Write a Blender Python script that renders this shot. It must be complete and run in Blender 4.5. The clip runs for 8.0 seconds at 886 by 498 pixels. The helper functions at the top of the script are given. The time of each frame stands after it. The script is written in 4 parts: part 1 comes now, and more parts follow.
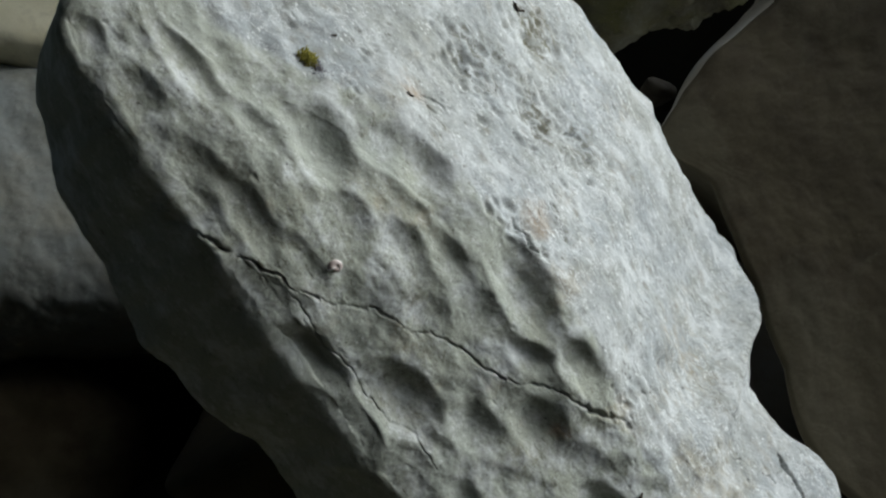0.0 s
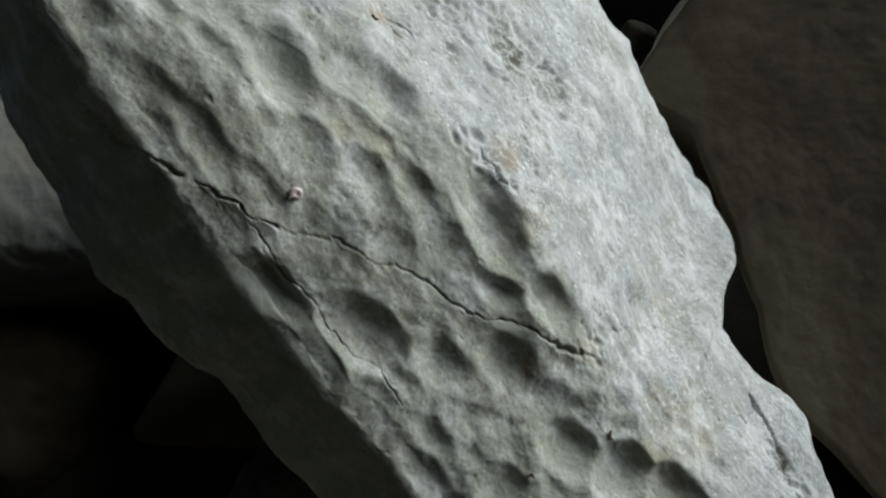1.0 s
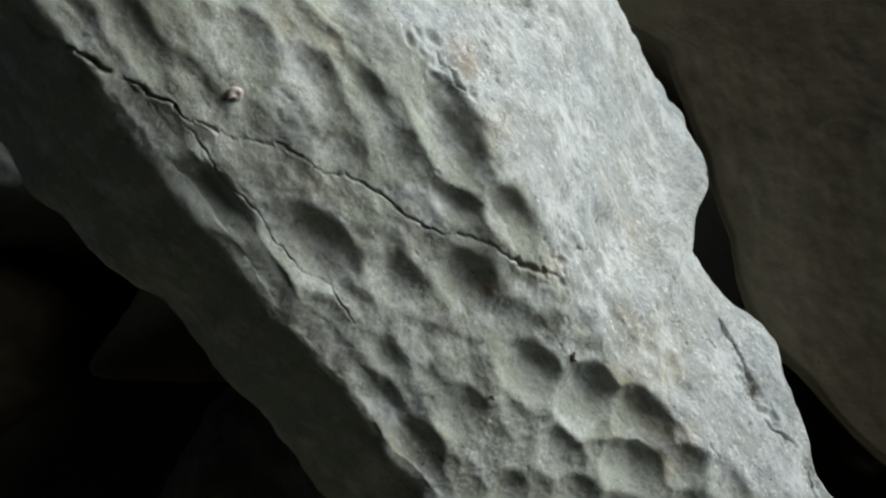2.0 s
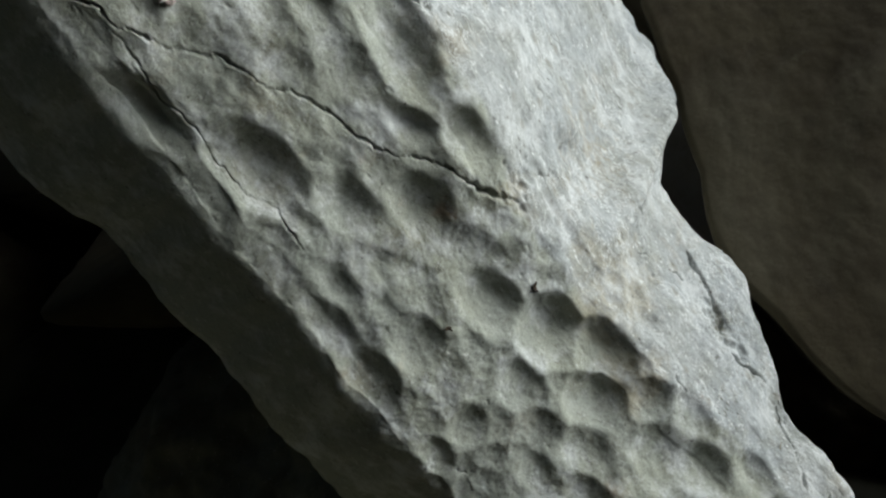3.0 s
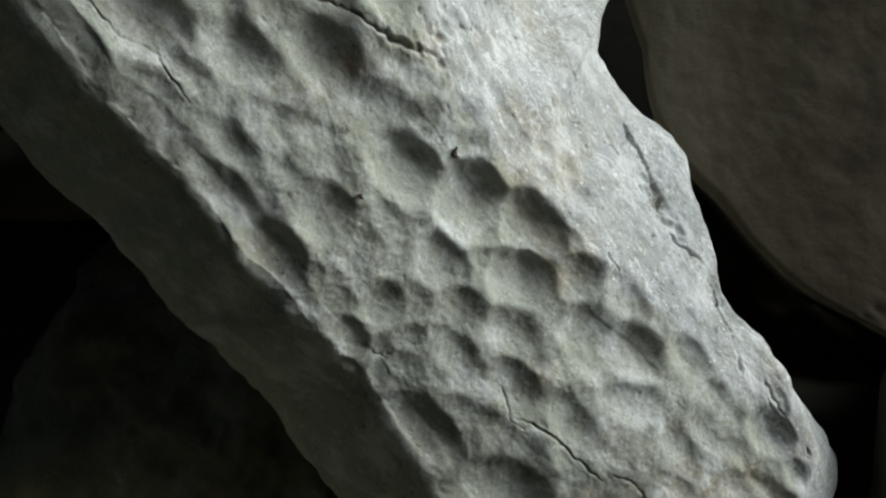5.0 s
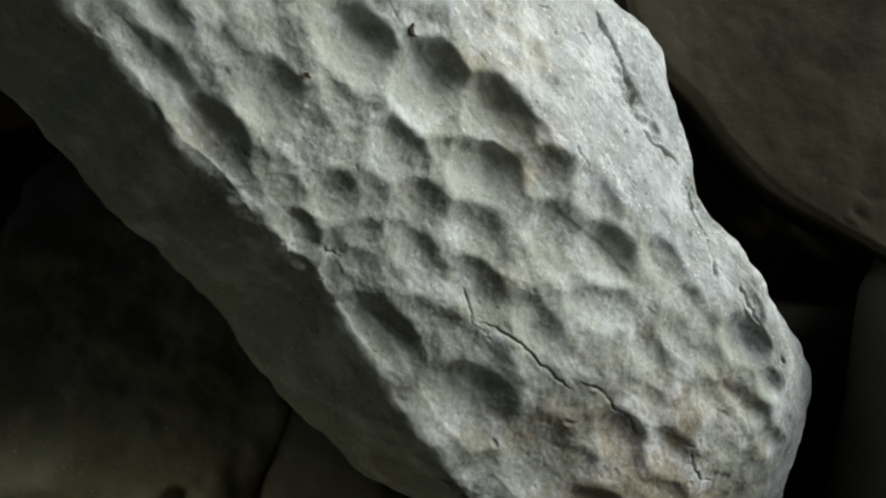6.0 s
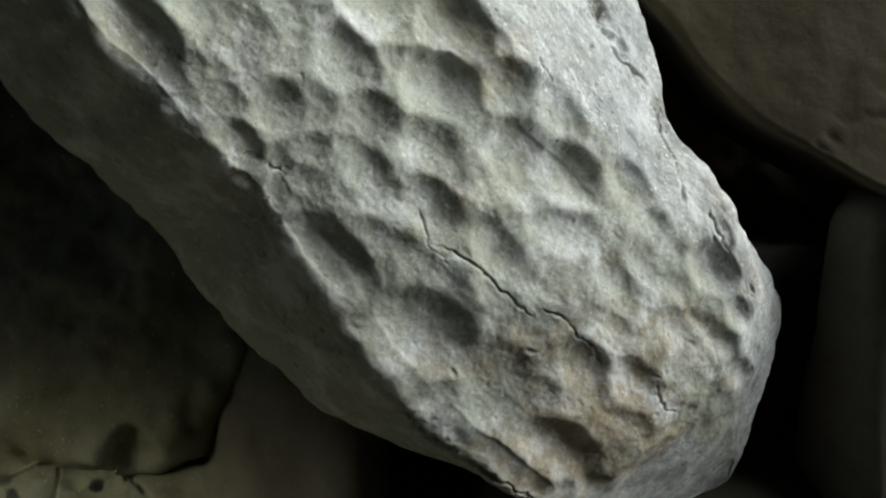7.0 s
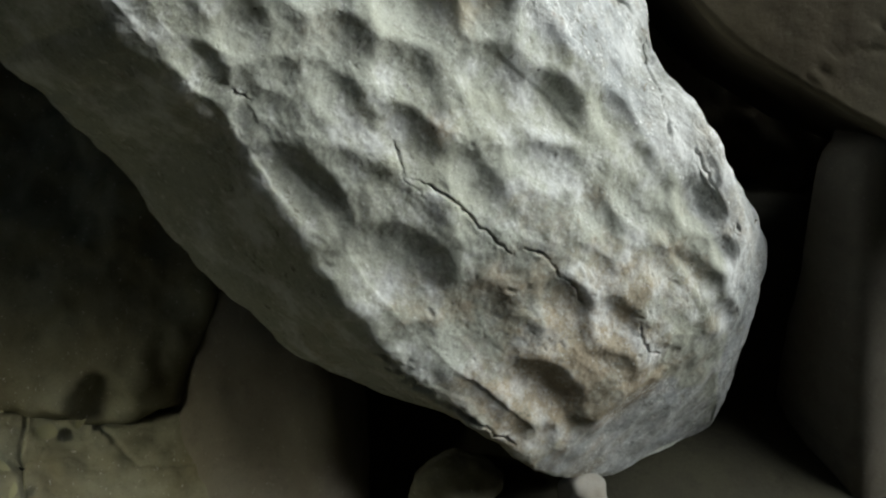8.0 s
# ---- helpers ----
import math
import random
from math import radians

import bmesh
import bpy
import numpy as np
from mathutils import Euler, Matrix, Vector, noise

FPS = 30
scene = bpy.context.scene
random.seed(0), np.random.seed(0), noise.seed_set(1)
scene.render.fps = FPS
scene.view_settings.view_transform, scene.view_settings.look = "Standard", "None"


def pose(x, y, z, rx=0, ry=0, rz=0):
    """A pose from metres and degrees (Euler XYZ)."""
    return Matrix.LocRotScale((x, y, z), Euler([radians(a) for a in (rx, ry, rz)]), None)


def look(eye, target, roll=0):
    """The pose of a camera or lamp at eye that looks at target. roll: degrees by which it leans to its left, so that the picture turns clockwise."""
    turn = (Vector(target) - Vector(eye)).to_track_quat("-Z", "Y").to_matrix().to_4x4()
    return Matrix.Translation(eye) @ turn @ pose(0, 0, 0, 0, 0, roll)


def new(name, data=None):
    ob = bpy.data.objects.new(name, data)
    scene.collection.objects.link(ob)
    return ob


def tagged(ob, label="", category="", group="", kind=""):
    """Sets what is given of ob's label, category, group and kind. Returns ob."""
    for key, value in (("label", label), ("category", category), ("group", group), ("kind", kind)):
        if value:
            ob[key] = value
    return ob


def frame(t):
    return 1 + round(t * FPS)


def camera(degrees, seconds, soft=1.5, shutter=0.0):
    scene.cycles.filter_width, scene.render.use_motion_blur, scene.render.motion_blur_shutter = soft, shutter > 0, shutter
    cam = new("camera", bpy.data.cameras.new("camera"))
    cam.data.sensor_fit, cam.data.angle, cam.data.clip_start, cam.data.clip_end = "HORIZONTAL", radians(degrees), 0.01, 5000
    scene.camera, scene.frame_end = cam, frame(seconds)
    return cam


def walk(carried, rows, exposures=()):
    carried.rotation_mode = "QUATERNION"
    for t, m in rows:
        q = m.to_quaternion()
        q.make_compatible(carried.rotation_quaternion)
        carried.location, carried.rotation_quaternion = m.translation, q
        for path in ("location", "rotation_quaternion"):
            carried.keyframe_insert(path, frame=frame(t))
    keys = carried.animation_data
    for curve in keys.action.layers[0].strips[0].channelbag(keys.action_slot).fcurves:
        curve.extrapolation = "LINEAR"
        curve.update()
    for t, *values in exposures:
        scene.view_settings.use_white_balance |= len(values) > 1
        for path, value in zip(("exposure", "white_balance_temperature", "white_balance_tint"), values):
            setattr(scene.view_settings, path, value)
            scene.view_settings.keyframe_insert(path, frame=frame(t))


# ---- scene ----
cam = camera(54.9, 8.0, soft=2.2)
METRES, EYE, TILT, LEAN, TURN = 0.4, 1.2, -22.0, 0.0, 0.0
ROWS = [
    (0.0, 0.0, 0.0, 0.0, 0.0, 0.0, -0.0),
    (0.5, 0.0266, 0.0203, -0.0267, -0.62, -1.06, -0.14),
    (1.0, 0.041, 0.0531, -0.0703, -1.05, -2.51, -0.25),
    (1.5, 0.071, 0.0898, -0.1093, -1.47, -3.82, -0.31),
    (2.0, 0.1, 0.1475, -0.1687, -2.32, -5.54, -0.27),
    (3.5, 0.1798, 0.2526, -0.2998, -4.36, -9.01, -0.1),
    (4.0, 0.2013, 0.2926, -0.3409, -5.04, -10.27, -0.18),
    (5.5, 0.2828, 0.3972, -0.4729, -7.47, -14.52, -0.69),
    (6.0, 0.308, 0.447, -0.5507, -8.16, -16.48, -0.89),
    (6.5, 0.3393, 0.483, -0.6071, -8.92, -18.01, -1.06),
    (7.0, 0.3644, 0.5046, -0.6507, -9.63, -19.27, -1.23),
    (7.5, 0.3733, 0.5245, -0.691, -10.08, -20.51, -1.36),
    (8.0, 0.3851, 0.5533, -0.7231, -10.83, -21.89, -1.48),
]
STAND = pose(0, 0, EYE, TILT, LEAN, TURN)
walk(cam, [(t, STAND @ pose(METRES * x, METRES * y, METRES * z, 90 + pitch, roll, yaw)) for t, x, y, z, yaw, pitch, roll in ROWS],
     [(0.0, -0.17, 6350, 10), (2.0, -0.08, 6500, 9), (4.0, 0.03, 6500, 9), (6.0, 0.24, 6600, 9), (8.0, 0.48, 6700, 9)])

# ---- light: daylight that falls into the rock pile from one open side ----
LIGHT_FROM = (STAND.to_3x3() @ Vector((0.775, -0.18, 0.606))).normalized()
world = bpy.data.worlds.new("world")
scene.world = world
world.use_nodes = True
wn = world.node_tree.nodes
sky = wn.new("ShaderNodeTexSky")
sky.sky_type, sky.sun_disc = "NISHITA", False
sky.sun_elevation = math.asin(LIGHT_FROM.z)
sky.sun_rotation = math.atan2(LIGHT_FROM.x, LIGHT_FROM.y)
wn["Background"].inputs["Strength"].default_value = 0.1
tint = wn.new("ShaderNodeMix")
tint.data_type, tint.blend_type = "RGBA", "MULTIPLY"
tint.inputs["Factor"].default_value, tint.inputs["B"].default_value = 1.0, (1.0, 0.97, 0.80, 1)
world.node_tree.links.new(sky.outputs[0], tint.inputs["A"])
world.node_tree.links.new(tint.outputs["Result"], wn["Background"].inputs["Color"])
sun = new("sun", bpy.data.lights.new("sun", "SUN"))
sun.data.energy, sun.data.angle, sun.data.color = 3.85, radians(54), (0.942, 1.0, 1.005)
sun.matrix_world = look(LIGHT_FROM * 5, (0, 0, 0))
# added fill lamp at a smaller, unseen gap, standing in for skylight
FILL_FROM = (STAND.to_3x3() @ Vector((-0.60, 0.20, 0.77))).normalized()
HOLLOW = Vector((0.15, 1.0, 0.6))
gap = new("fill_light", bpy.data.lights.new("fill_light", "AREA"))
gap.data.shape, gap.data.size, gap.data.energy, gap.data.color = "DISK", 1.8, 0.12, (1.0, 0.95, 0.66)
gap.matrix_world = look(HOLLOW + FILL_FROM * 2.75, HOLLOW)
# added narrow fill lamp low on the other side, which brightens the ground only
LOW_FROM = Vector((-0.83, -0.38, 0.42)).normalized()
low_fill = new("low_fill_light", bpy.data.lights.new("low_fill_light", "AREA"))
low_fill.data.shape, low_fill.data.size, low_fill.data.energy, low_fill.data.color = "DISK", 0.5, 1.1, (1.0, 0.98, 0.74)
low_fill.data.spread = radians(15)
low_fill.matrix_world = look(HOLLOW + LOW_FROM * 2.75, (-0.36, 0.33, 0.0))



# ---- helpers of this scene ----
def grid_noise(p, seed=0):
    """Smooth gradient noise at the rows of p, about -1 to 1."""
    q = np.floor(p).astype(np.int64)
    f = p - q
    w = f * f * f * (f * (f * 6 - 15) + 10)
    total = np.zeros(len(p))
    for c in range(8):
        o = np.array([c & 1, c >> 1 & 1, c >> 2 & 1])
        k = q + o
        h = (k[:, 0] * 73856093) ^ (k[:, 1] * 19349663) ^ (k[:, 2] * 83492791) ^ (seed * 1640531 + 12345)
        h = (h ^ (h >> 13)) * 1274126177 & 0x7FFFFFFF
        h = (h ^ (h >> 16)) * 668265263 & 0x7FFFFFFF
        a, b = (h & 1023) / 1023 * 2 * np.pi, (h >> 10 & 1023) / 1023 * 2 - 1
        r = np.sqrt(1 - b * b)
        d = f - o
        dot = d[:, 0] * r * np.cos(a) + d[:, 1] * r * np.sin(a) + d[:, 2] * b
        weight = np.ones(len(p))
        for axis in range(3):
            weight = weight * (w[:, axis] if o[axis] else 1 - w[:, axis])
        total += dot * weight
    return total * 1.6


def layers(p, size, octaves, seed=0, gain=0.5):
    """Fractal noise whose largest lumps are size metres across."""
    out, amount = np.zeros(len(p)), 1.0
    for k in range(octaves):
        out += amount * grid_noise(p * (2.03 ** k / size) + 7.3 * k, seed + k)
        amount *= gain
    return out


def step(a, b, x):
    t = np.clip((x - a) / (b - a), 0, 1)
    return t * t * (3 - 2 * t)


def mesh_of(name, points, faces, smooth=True):
    me = bpy.data.meshes.new(name)
    me.from_pydata(points, [], faces)
    me.update()
    if smooth:
        me.polygons.foreach_set("use_smooth", np.ones(len(me.polygons), dtype=bool))
    return me


def grid_mesh(name, points, rows_n, cols_n):
    """A closed tube of rows_n rings with cols_n points each, ends closed by their own rings."""
    i = np.arange(rows_n - 1)[:, None] * cols_n
    j = np.arange(cols_n)[None, :]
    k = (j + 1) % cols_n
    quads = np.stack([i + j, i + k, i + cols_n + k, i + cols_n + j], axis=-1).reshape(-1, 4)
    me = bpy.data.meshes.new(name)
    me.vertices.add(len(points))
    me.vertices.foreach_set("co", points.astype(np.float32).ravel())
    me.loops.add(quads.size)
    me.loops.foreach_set("vertex_index", quads.astype(np.int32).ravel())
    me.polygons.add(len(quads))
    me.polygons.foreach_set("loop_start", np.arange(0, quads.size, 4, dtype=np.int32))
    me.update(calc_edges=True)
    me.validate()
    me.polygons.foreach_set("use_smooth", np.ones(len(me.polygons), dtype=bool))
    return me


def spline(values, x, closed=False, sharp=0.0):
    """Catmull-Rom through values (first axis) at x; sharp draws it towards straight lines."""
    n = len(values)
    i = np.floor(x).astype(int)
    i = np.clip(i, 0, n - 1 if closed else n - 2)
    f = (x - i).reshape((-1,) + (1,) * (values.ndim - 1))
    def at(k):
        return values[k % n] if closed else values[np.clip(k, 0, n - 1)]
    p0, p1, p2, p3 = at(i - 1), at(i), at(i + 1), at(i + 2)
    m1, m2 = (p2 - p0) / 2, (p3 - p1) / 2
    curve = (2 * f**3 - 3 * f**2 + 1) * p1 + (f**3 - 2 * f**2 + f) * m1 + (3 * f**2 - 2 * f**3) * p2 + (f**3 - f**2) * m2
    return curve * (1 - sharp) + (p1 * (1 - f) + p2 * f) * sharp


def part(name, me, material, parent, label=""):
    ob = new(name, me)
    ob.data.materials.append(material)
    ob.parent = parent
    return tagged(ob, label)


# ---- materials ----
def nodes_of(name):
    m = bpy.data.materials.new(name)
    m.use_nodes = True
    t = m.node_tree
    return m, t.nodes, t.links, t.nodes["Principled BSDF"]


def noise_node(n, l, coords, scale, detail=4.0, rough=0.55, stretch=None, kind="noise"):
    if stretch:
        mp = n.new("ShaderNodeMapping")
        mp.inputs["Scale"].default_value = stretch
        l.new(coords, mp.inputs["Vector"])
        coords = mp.outputs["Vector"]
    if kind == "noise":
        x = n.new("ShaderNodeTexNoise")
        x.inputs["Detail"].default_value, x.inputs["Roughness"].default_value = detail, rough
        out = x.outputs["Fac"]
    else:
        x = n.new("ShaderNodeTexVoronoi")
        out = x.outputs["Distance"]
    x.inputs["Scale"].default_value = scale
    l.new(coords, x.inputs["Vector"])
    return out


def ramp(n, l, fac, a, b, lo=0.0, hi=1.0):
    r = n.new("ShaderNodeMapRange")
    r.inputs["From Min"].default_value, r.inputs["From Max"].default_value = a, b
    r.inputs["To Min"].default_value, r.inputs["To Max"].default_value = lo, hi
    l.new(fac, r.inputs["Value"])
    return r.outputs["Result"]


def mix(n, l, fac, a, b, how="MIX"):
    x = n.new("ShaderNodeMix")
    x.data_type, x.blend_type = "RGBA", how
    for value, socket in ((fac, x.inputs["Factor"]), (a, x.inputs["A"]), (b, x.inputs["B"])):
        if isinstance(value, bpy.types.NodeSocket):
            l.new(value, socket)
        elif isinstance(value, tuple):
            socket.default_value = (*value, 1)
        else:
            socket.default_value = value
    return x.outputs["Result"]


def bump(n, l, height, strength, distance, normal=None):
    x = n.new("ShaderNodeBump")
    x.inputs["Strength"].default_value, x.inputs["Distance"].default_value = strength, distance
    l.new(height, x.inputs["Height"])
    if normal:
        l.new(normal, x.inputs["Normal"])
    return x.outputs["Normal"]


def limestone(name, base, warm, dark, fleck=0.0, grain=1.0, scale=1.0, smear=None):
    m, n, l, b = nodes_of(name)
    co = n.new("ShaderNodeTexCoord").outputs["Object"]
    c = mix(n, l, ramp(n, l, noise_node(n, l, co, 9 * scale, 5), 0.38, 0.66), base, warm)
    c = mix(n, l, ramp(n, l, noise_node(n, l, co, 34 * scale, 6, 0.65), 0.52, 0.74, 0, 0.45), c, dark)
    c = mix(n, l, ramp(n, l, noise_node(n, l, co, 420 * scale, 3, 0.6), 0.56, 0.74, 0, 0.4), c, dark)
    if smear:
        c = mix(n, l, ramp(n, l, noise_node(n, l, co, 4.5 * scale, 6, 0.62, (1.0, 0.5, 1)), 0.50, 0.66, 0, 0.75), c, smear)
        c = mix(n, l, ramp(n, l, noise_node(n, l, co, 15 * scale, 4, 0.7), 0.66, 0.74, 0, 0.7), c, smear)
    if fleck:
        c = mix(n, l, ramp(n, l, noise_node(n, l, co, 260 * scale, 2, 0.5, (1, 0.45, 1)), 0.66, 0.74, 0, fleck), c, (0.8, 0.8, 0.78))
    l.new(c, b.inputs["Base Color"])
    b.inputs["Roughness"].default_value = 0.85
    b.inputs["Specular IOR Level"].default_value = 0.3
    nm = bump(n, l, noise_node(n, l, co, 130 * scale, 6, 0.65), 0.35 * grain, 0.003 / scale)
    nm = bump(n, l, noise_node(n, l, co, 700 * scale, 3, 0.6), 0.45 * grain, 0.0008 / scale, nm)
    l.new(nm, b.inputs["Normal"])
    return m


STONE = limestone("pale_limestone", (0.33, 0.35, 0.34), (0.34, 0.33, 0.28), (0.15, 0.145, 0.125), 0.3)
DULL = limestone("grey_limestone", (0.30, 0.29, 0.265), (0.28, 0.25, 0.205), (0.15, 0.14, 0.12), 0.0, 0.7)
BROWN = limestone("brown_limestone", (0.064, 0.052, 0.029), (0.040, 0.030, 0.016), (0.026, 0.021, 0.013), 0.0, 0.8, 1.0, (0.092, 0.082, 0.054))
OLIVE = limestone("olive_limestone", (0.26, 0.26, 0.20), (0.17, 0.155, 0.10), (0.07, 0.065, 0.05), 0.3, 1.4)
UPRIGHT = limestone("grey_brown_limestone", (0.18, 0.165, 0.135), (0.15, 0.13, 0.10), (0.08, 0.07, 0.055), 0.1, 0.9, 1.0, (0.24, 0.225, 0.175))
# near-black, so that the unseen shell throws back little light
NEAR_BLACK = limestone("near_black_rock", (0.024, 0.019, 0.012), (0.019, 0.015, 0.009), (0.012, 0.010, 0.006), 0.0, 0.8, 0.3)
TAWNY = limestone("yellowish_limestone", (0.62, 0.58, 0.43), (0.54, 0.49, 0.33), (0.26, 0.23, 0.15), 0.2, 0.9)
MOSSY = limestone("mossy_limestone", (0.19, 0.18, 0.14), (0.24, 0.24, 0.11), (0.035, 0.03, 0.022), 0.5, 1.8, 1.0, (0.45, 0.45, 0.39))
SOIL = limestone("mossy_soil", (0.045, 0.042, 0.028), (0.06, 0.057, 0.036), (0.022, 0.02, 0.014), 0.0, 1.0)


def scalloped_stone():
    """Pale limestone: blue-grey on the bright side, elsewhere a buff that has the hollows' olive shade put into it,
    with tan stains, white crystal flecks, dark specks and a sandy grain.
    """
    m, n, l, b = nodes_of("scalloped_limestone")
    co = n.new("ShaderNodeTexCoord").outputs["Object"]
    side = n.new("ShaderNodeAttribute")
    side.attribute_name = "weathered"
    edge = n.new("ShaderNodeMath")
    edge.operation = "ADD"
    l.new(side.outputs["Fac"], edge.inputs[0])
    l.new(ramp(n, l, noise_node(n, l, co, 18, 6, 0.7), 0.3, 0.7, -0.35, 0.35), edge.inputs[1])
    shade_side = ramp(n, l, edge.outputs["Value"], 0.25, 0.75)
    lit_side = mix(n, l, ramp(n, l, noise_node(n, l, co, 7, 5, 0.6), 0.40, 0.62), (0.44, 0.465, 0.475), (0.49, 0.50, 0.475))
    # buff carries the olive tint of shade on the pitted side
    shade_buff = mix(n, l, ramp(n, l, noise_node(n, l, co, 9, 6, 0.65), 0.40, 0.62), (0.43, 0.45, 0.40), (0.405, 0.415, 0.34))
    c = mix(n, l, shade_side, lit_side, shade_buff)
    c = mix(n, l, ramp(n, l, noise_node(n, l, co, 13, 6, 0.7), 0.56, 0.70, 0, 0.5), c, (0.46, 0.385, 0.275))
    # earth-brown stain low on the stone, with a ragged edge
    at = n.new("ShaderNodeVectorMath")
    at.operation, at.inputs[1].default_value = "DISTANCE", (0.63, 0.06, 0.105)
    l.new(co, at.inputs[0])
    ragged = n.new("ShaderNodeMath")
    ragged.operation = "ADD"
    l.new(at.outputs["Value"], ragged.inputs[0])
    l.new(ramp(n, l, noise_node(n, l, co, 16, 6, 0.7), 0.3, 0.7, -0.11, 0.11), ragged.inputs[1])
    c = mix(n, l, ramp(n, l, ragged.outputs["Value"], 0.16, 0.05, 0, 0.75), c, (0.38, 0.295, 0.195))
    c = mix(n, l, ramp(n, l, noise_node(n, l, co, 23, 5, 0.7, (1, 1.3, 1)), 0.66, 0.76, 0, 0.5), c, (0.36, 0.23, 0.14))
    c = mix(n, l, ramp(n, l, noise_node(n, l, co, 24, 7, 0.72), 0.49, 0.62, 0, 0.45), c, (0.28, 0.28, 0.23))
    patch = ramp(n, l, noise_node(n, l, co, 10, 4, 0.6), 0.50, 0.60, 0, 0.8)
    lichen = n.new("ShaderNodeMath")
    lichen.operation = "MULTIPLY"
    l.new(patch, lichen.inputs[0])
    l.new(ramp(n, l, noise_node(n, l, co, 130, 6, 0.75, (0.45, 1, 1)), 0.55, 0.61), lichen.inputs[1])
    c = mix(n, l, lichen.outputs["Value"], c, (0.15, 0.145, 0.11))
    c = mix(n, l, ramp(n, l, noise_node(n, l, co, 380, 5, 0.7, (0.6, 1, 1)), 0.50, 0.68, 0, 0.4), c, (0.19, 0.185, 0.16))
    # dirt and rust spots with ragged edges
    def spot(centre, inner, outer, amount, colour, c, wobble, speckle=None):
        at = n.new("ShaderNodeVectorMath")
        at.operation, at.inputs[1].default_value = "DISTANCE", centre
        l.new(co, at.inputs[0])
        add = n.new("ShaderNodeMath")
        add.operation = "ADD"
        l.new(at.outputs["Value"], add.inputs[0])
        l.new(ramp(n, l, noise_node(n, l, co, 30, 6, 0.7), 0.3, 0.7, -wobble, wobble), add.inputs[1])
        f = ramp(n, l, add.outputs["Value"], outer, inner, 0, amount)
        if speckle:
            both = n.new("ShaderNodeMath")
            both.operation = "MULTIPLY"
            l.new(f, both.inputs[0])
            l.new(speckle, both.inputs[1])
            f = both.outputs["Value"]
        return mix(n, l, f, c, colour)
    speckle = ramp(n, l, noise_node(n, l, co, 115, 6, 0.75, (0.5, 1, 1)), 0.47, 0.57)
    c = spot((-0.134, 0.226, 0.024), 0.006, 0.026, 0.7, (0.44, 0.34, 0.24), c, 0.012)
    c = spot((-0.296, 0.199, 0.008), 0.004, 0.022, 0.7, (0.44, 0.33, 0.23), c, 0.011)
    c = spot((0.212, 0.226, 0.036), 0.02, 0.065, 0.6, (0.52, 0.46, 0.33), c, 0.03)
    c = spot((0.289, 0.18, 0.058), 0.01, 0.045, 0.5, (0.50, 0.42, 0.29), c, 0.02)
    c = spot((0.044, 0.125, 0.025), 0.004, 0.016, 0.6, (0.36, 0.22, 0.14), c, 0.010)
    c = spot((0.358, 0.094, 0.058), 0.004, 0.018, 0.5, (0.43, 0.31, 0.21), c, 0.010)
    c = spot((0.581, 0.157, 0.114), 0.008, 0.035, 0.5, (0.42, 0.35, 0.25), c, 0.020)
    c = spot((0.492, 0.051, 0.073), 0.008, 0.030, 0.5, (0.40, 0.32, 0.23), c, 0.018)
    c = spot((0.072, 0.184, 0.035), 0.004, 0.022, 0.6, (0.33, 0.27, 0.17), c, 0.012)
    c = spot((0.11, 0.33, -0.01), 0.02, 0.08, 0.6, (0.43, 0.37, 0.27), c, 0.04, speckle)
    # grey streaks along the grain of the bright side
    grain = n.new("ShaderNodeMath")
    grain.operation = "SUBTRACT"
    l.new(ramp(n, l, noise_node(n, l, co, 85, 7, 0.75, (0.5, 1, 1)), 0.51, 0.63, 0, 0.55), grain.inputs[0])
    l.new(ramp(n, l, shade_side, 0, 1, 0, 0.6), grain.inputs[1])
    grain.use_clamp = True
    c = mix(n, l, grain.outputs["Value"], c, (0.25, 0.255, 0.25))
    chalk = ramp(n, l, noise_node(n, l, co, 22, 7, 0.72, (0.85, 1, 1)), 0.49, 0.63, 0, 0.8)
    c = mix(n, l, chalk, c, (0.68, 0.695, 0.69))
    fleck = ramp(n, l, noise_node(n, l, co, 140, 6, 0.8, (0.6, 1, 1)), 0.585, 0.64, 0, 0.85)
    sparse = n.new("ShaderNodeMath")
    sparse.operation = "MULTIPLY"
    l.new(fleck, sparse.inputs[0])
    l.new(ramp(n, l, shade_side, 0, 1, 1.0, 0.5), sparse.inputs[1])
    c = mix(n, l, sparse.outputs["Value"], c, (0.82, 0.83, 0.82))
    # thin curly white veins, in patches
    curl = n.new("ShaderNodeMath")
    curl.operation, curl.inputs[1].default_value = "SUBTRACT", 0.5
    l.new(noise_node(n, l, co, 62, 6, 0.66, (0.6, 1, 1)), curl.inputs[0])
    thin = n.new("ShaderNodeMath")
    thin.operation = "ABSOLUTE"
    l.new(curl.outputs["Value"], thin.inputs[0])
    vein = n.new("ShaderNodeMath")
    vein.operation = "MULTIPLY"
    l.new(ramp(n, l, thin.outputs["Value"], 0.016, 0.003), vein.inputs[0])
    l.new(ramp(n, l, noise_node(n, l, co, 11, 3, 0.6), 0.40, 0.56, 0.2, 0.9), vein.inputs[1])
    fresh_vein = n.new("ShaderNodeMath")
    fresh_vein.operation = "MULTIPLY"
    l.new(vein.outputs["Value"], fresh_vein.inputs[0])
    l.new(ramp(n, l, shade_side, 0, 1, 1.0, 0.2), fresh_vein.inputs[1])
    c = mix(n, l, fresh_vein.outputs["Value"], c, (0.80, 0.81, 0.80))
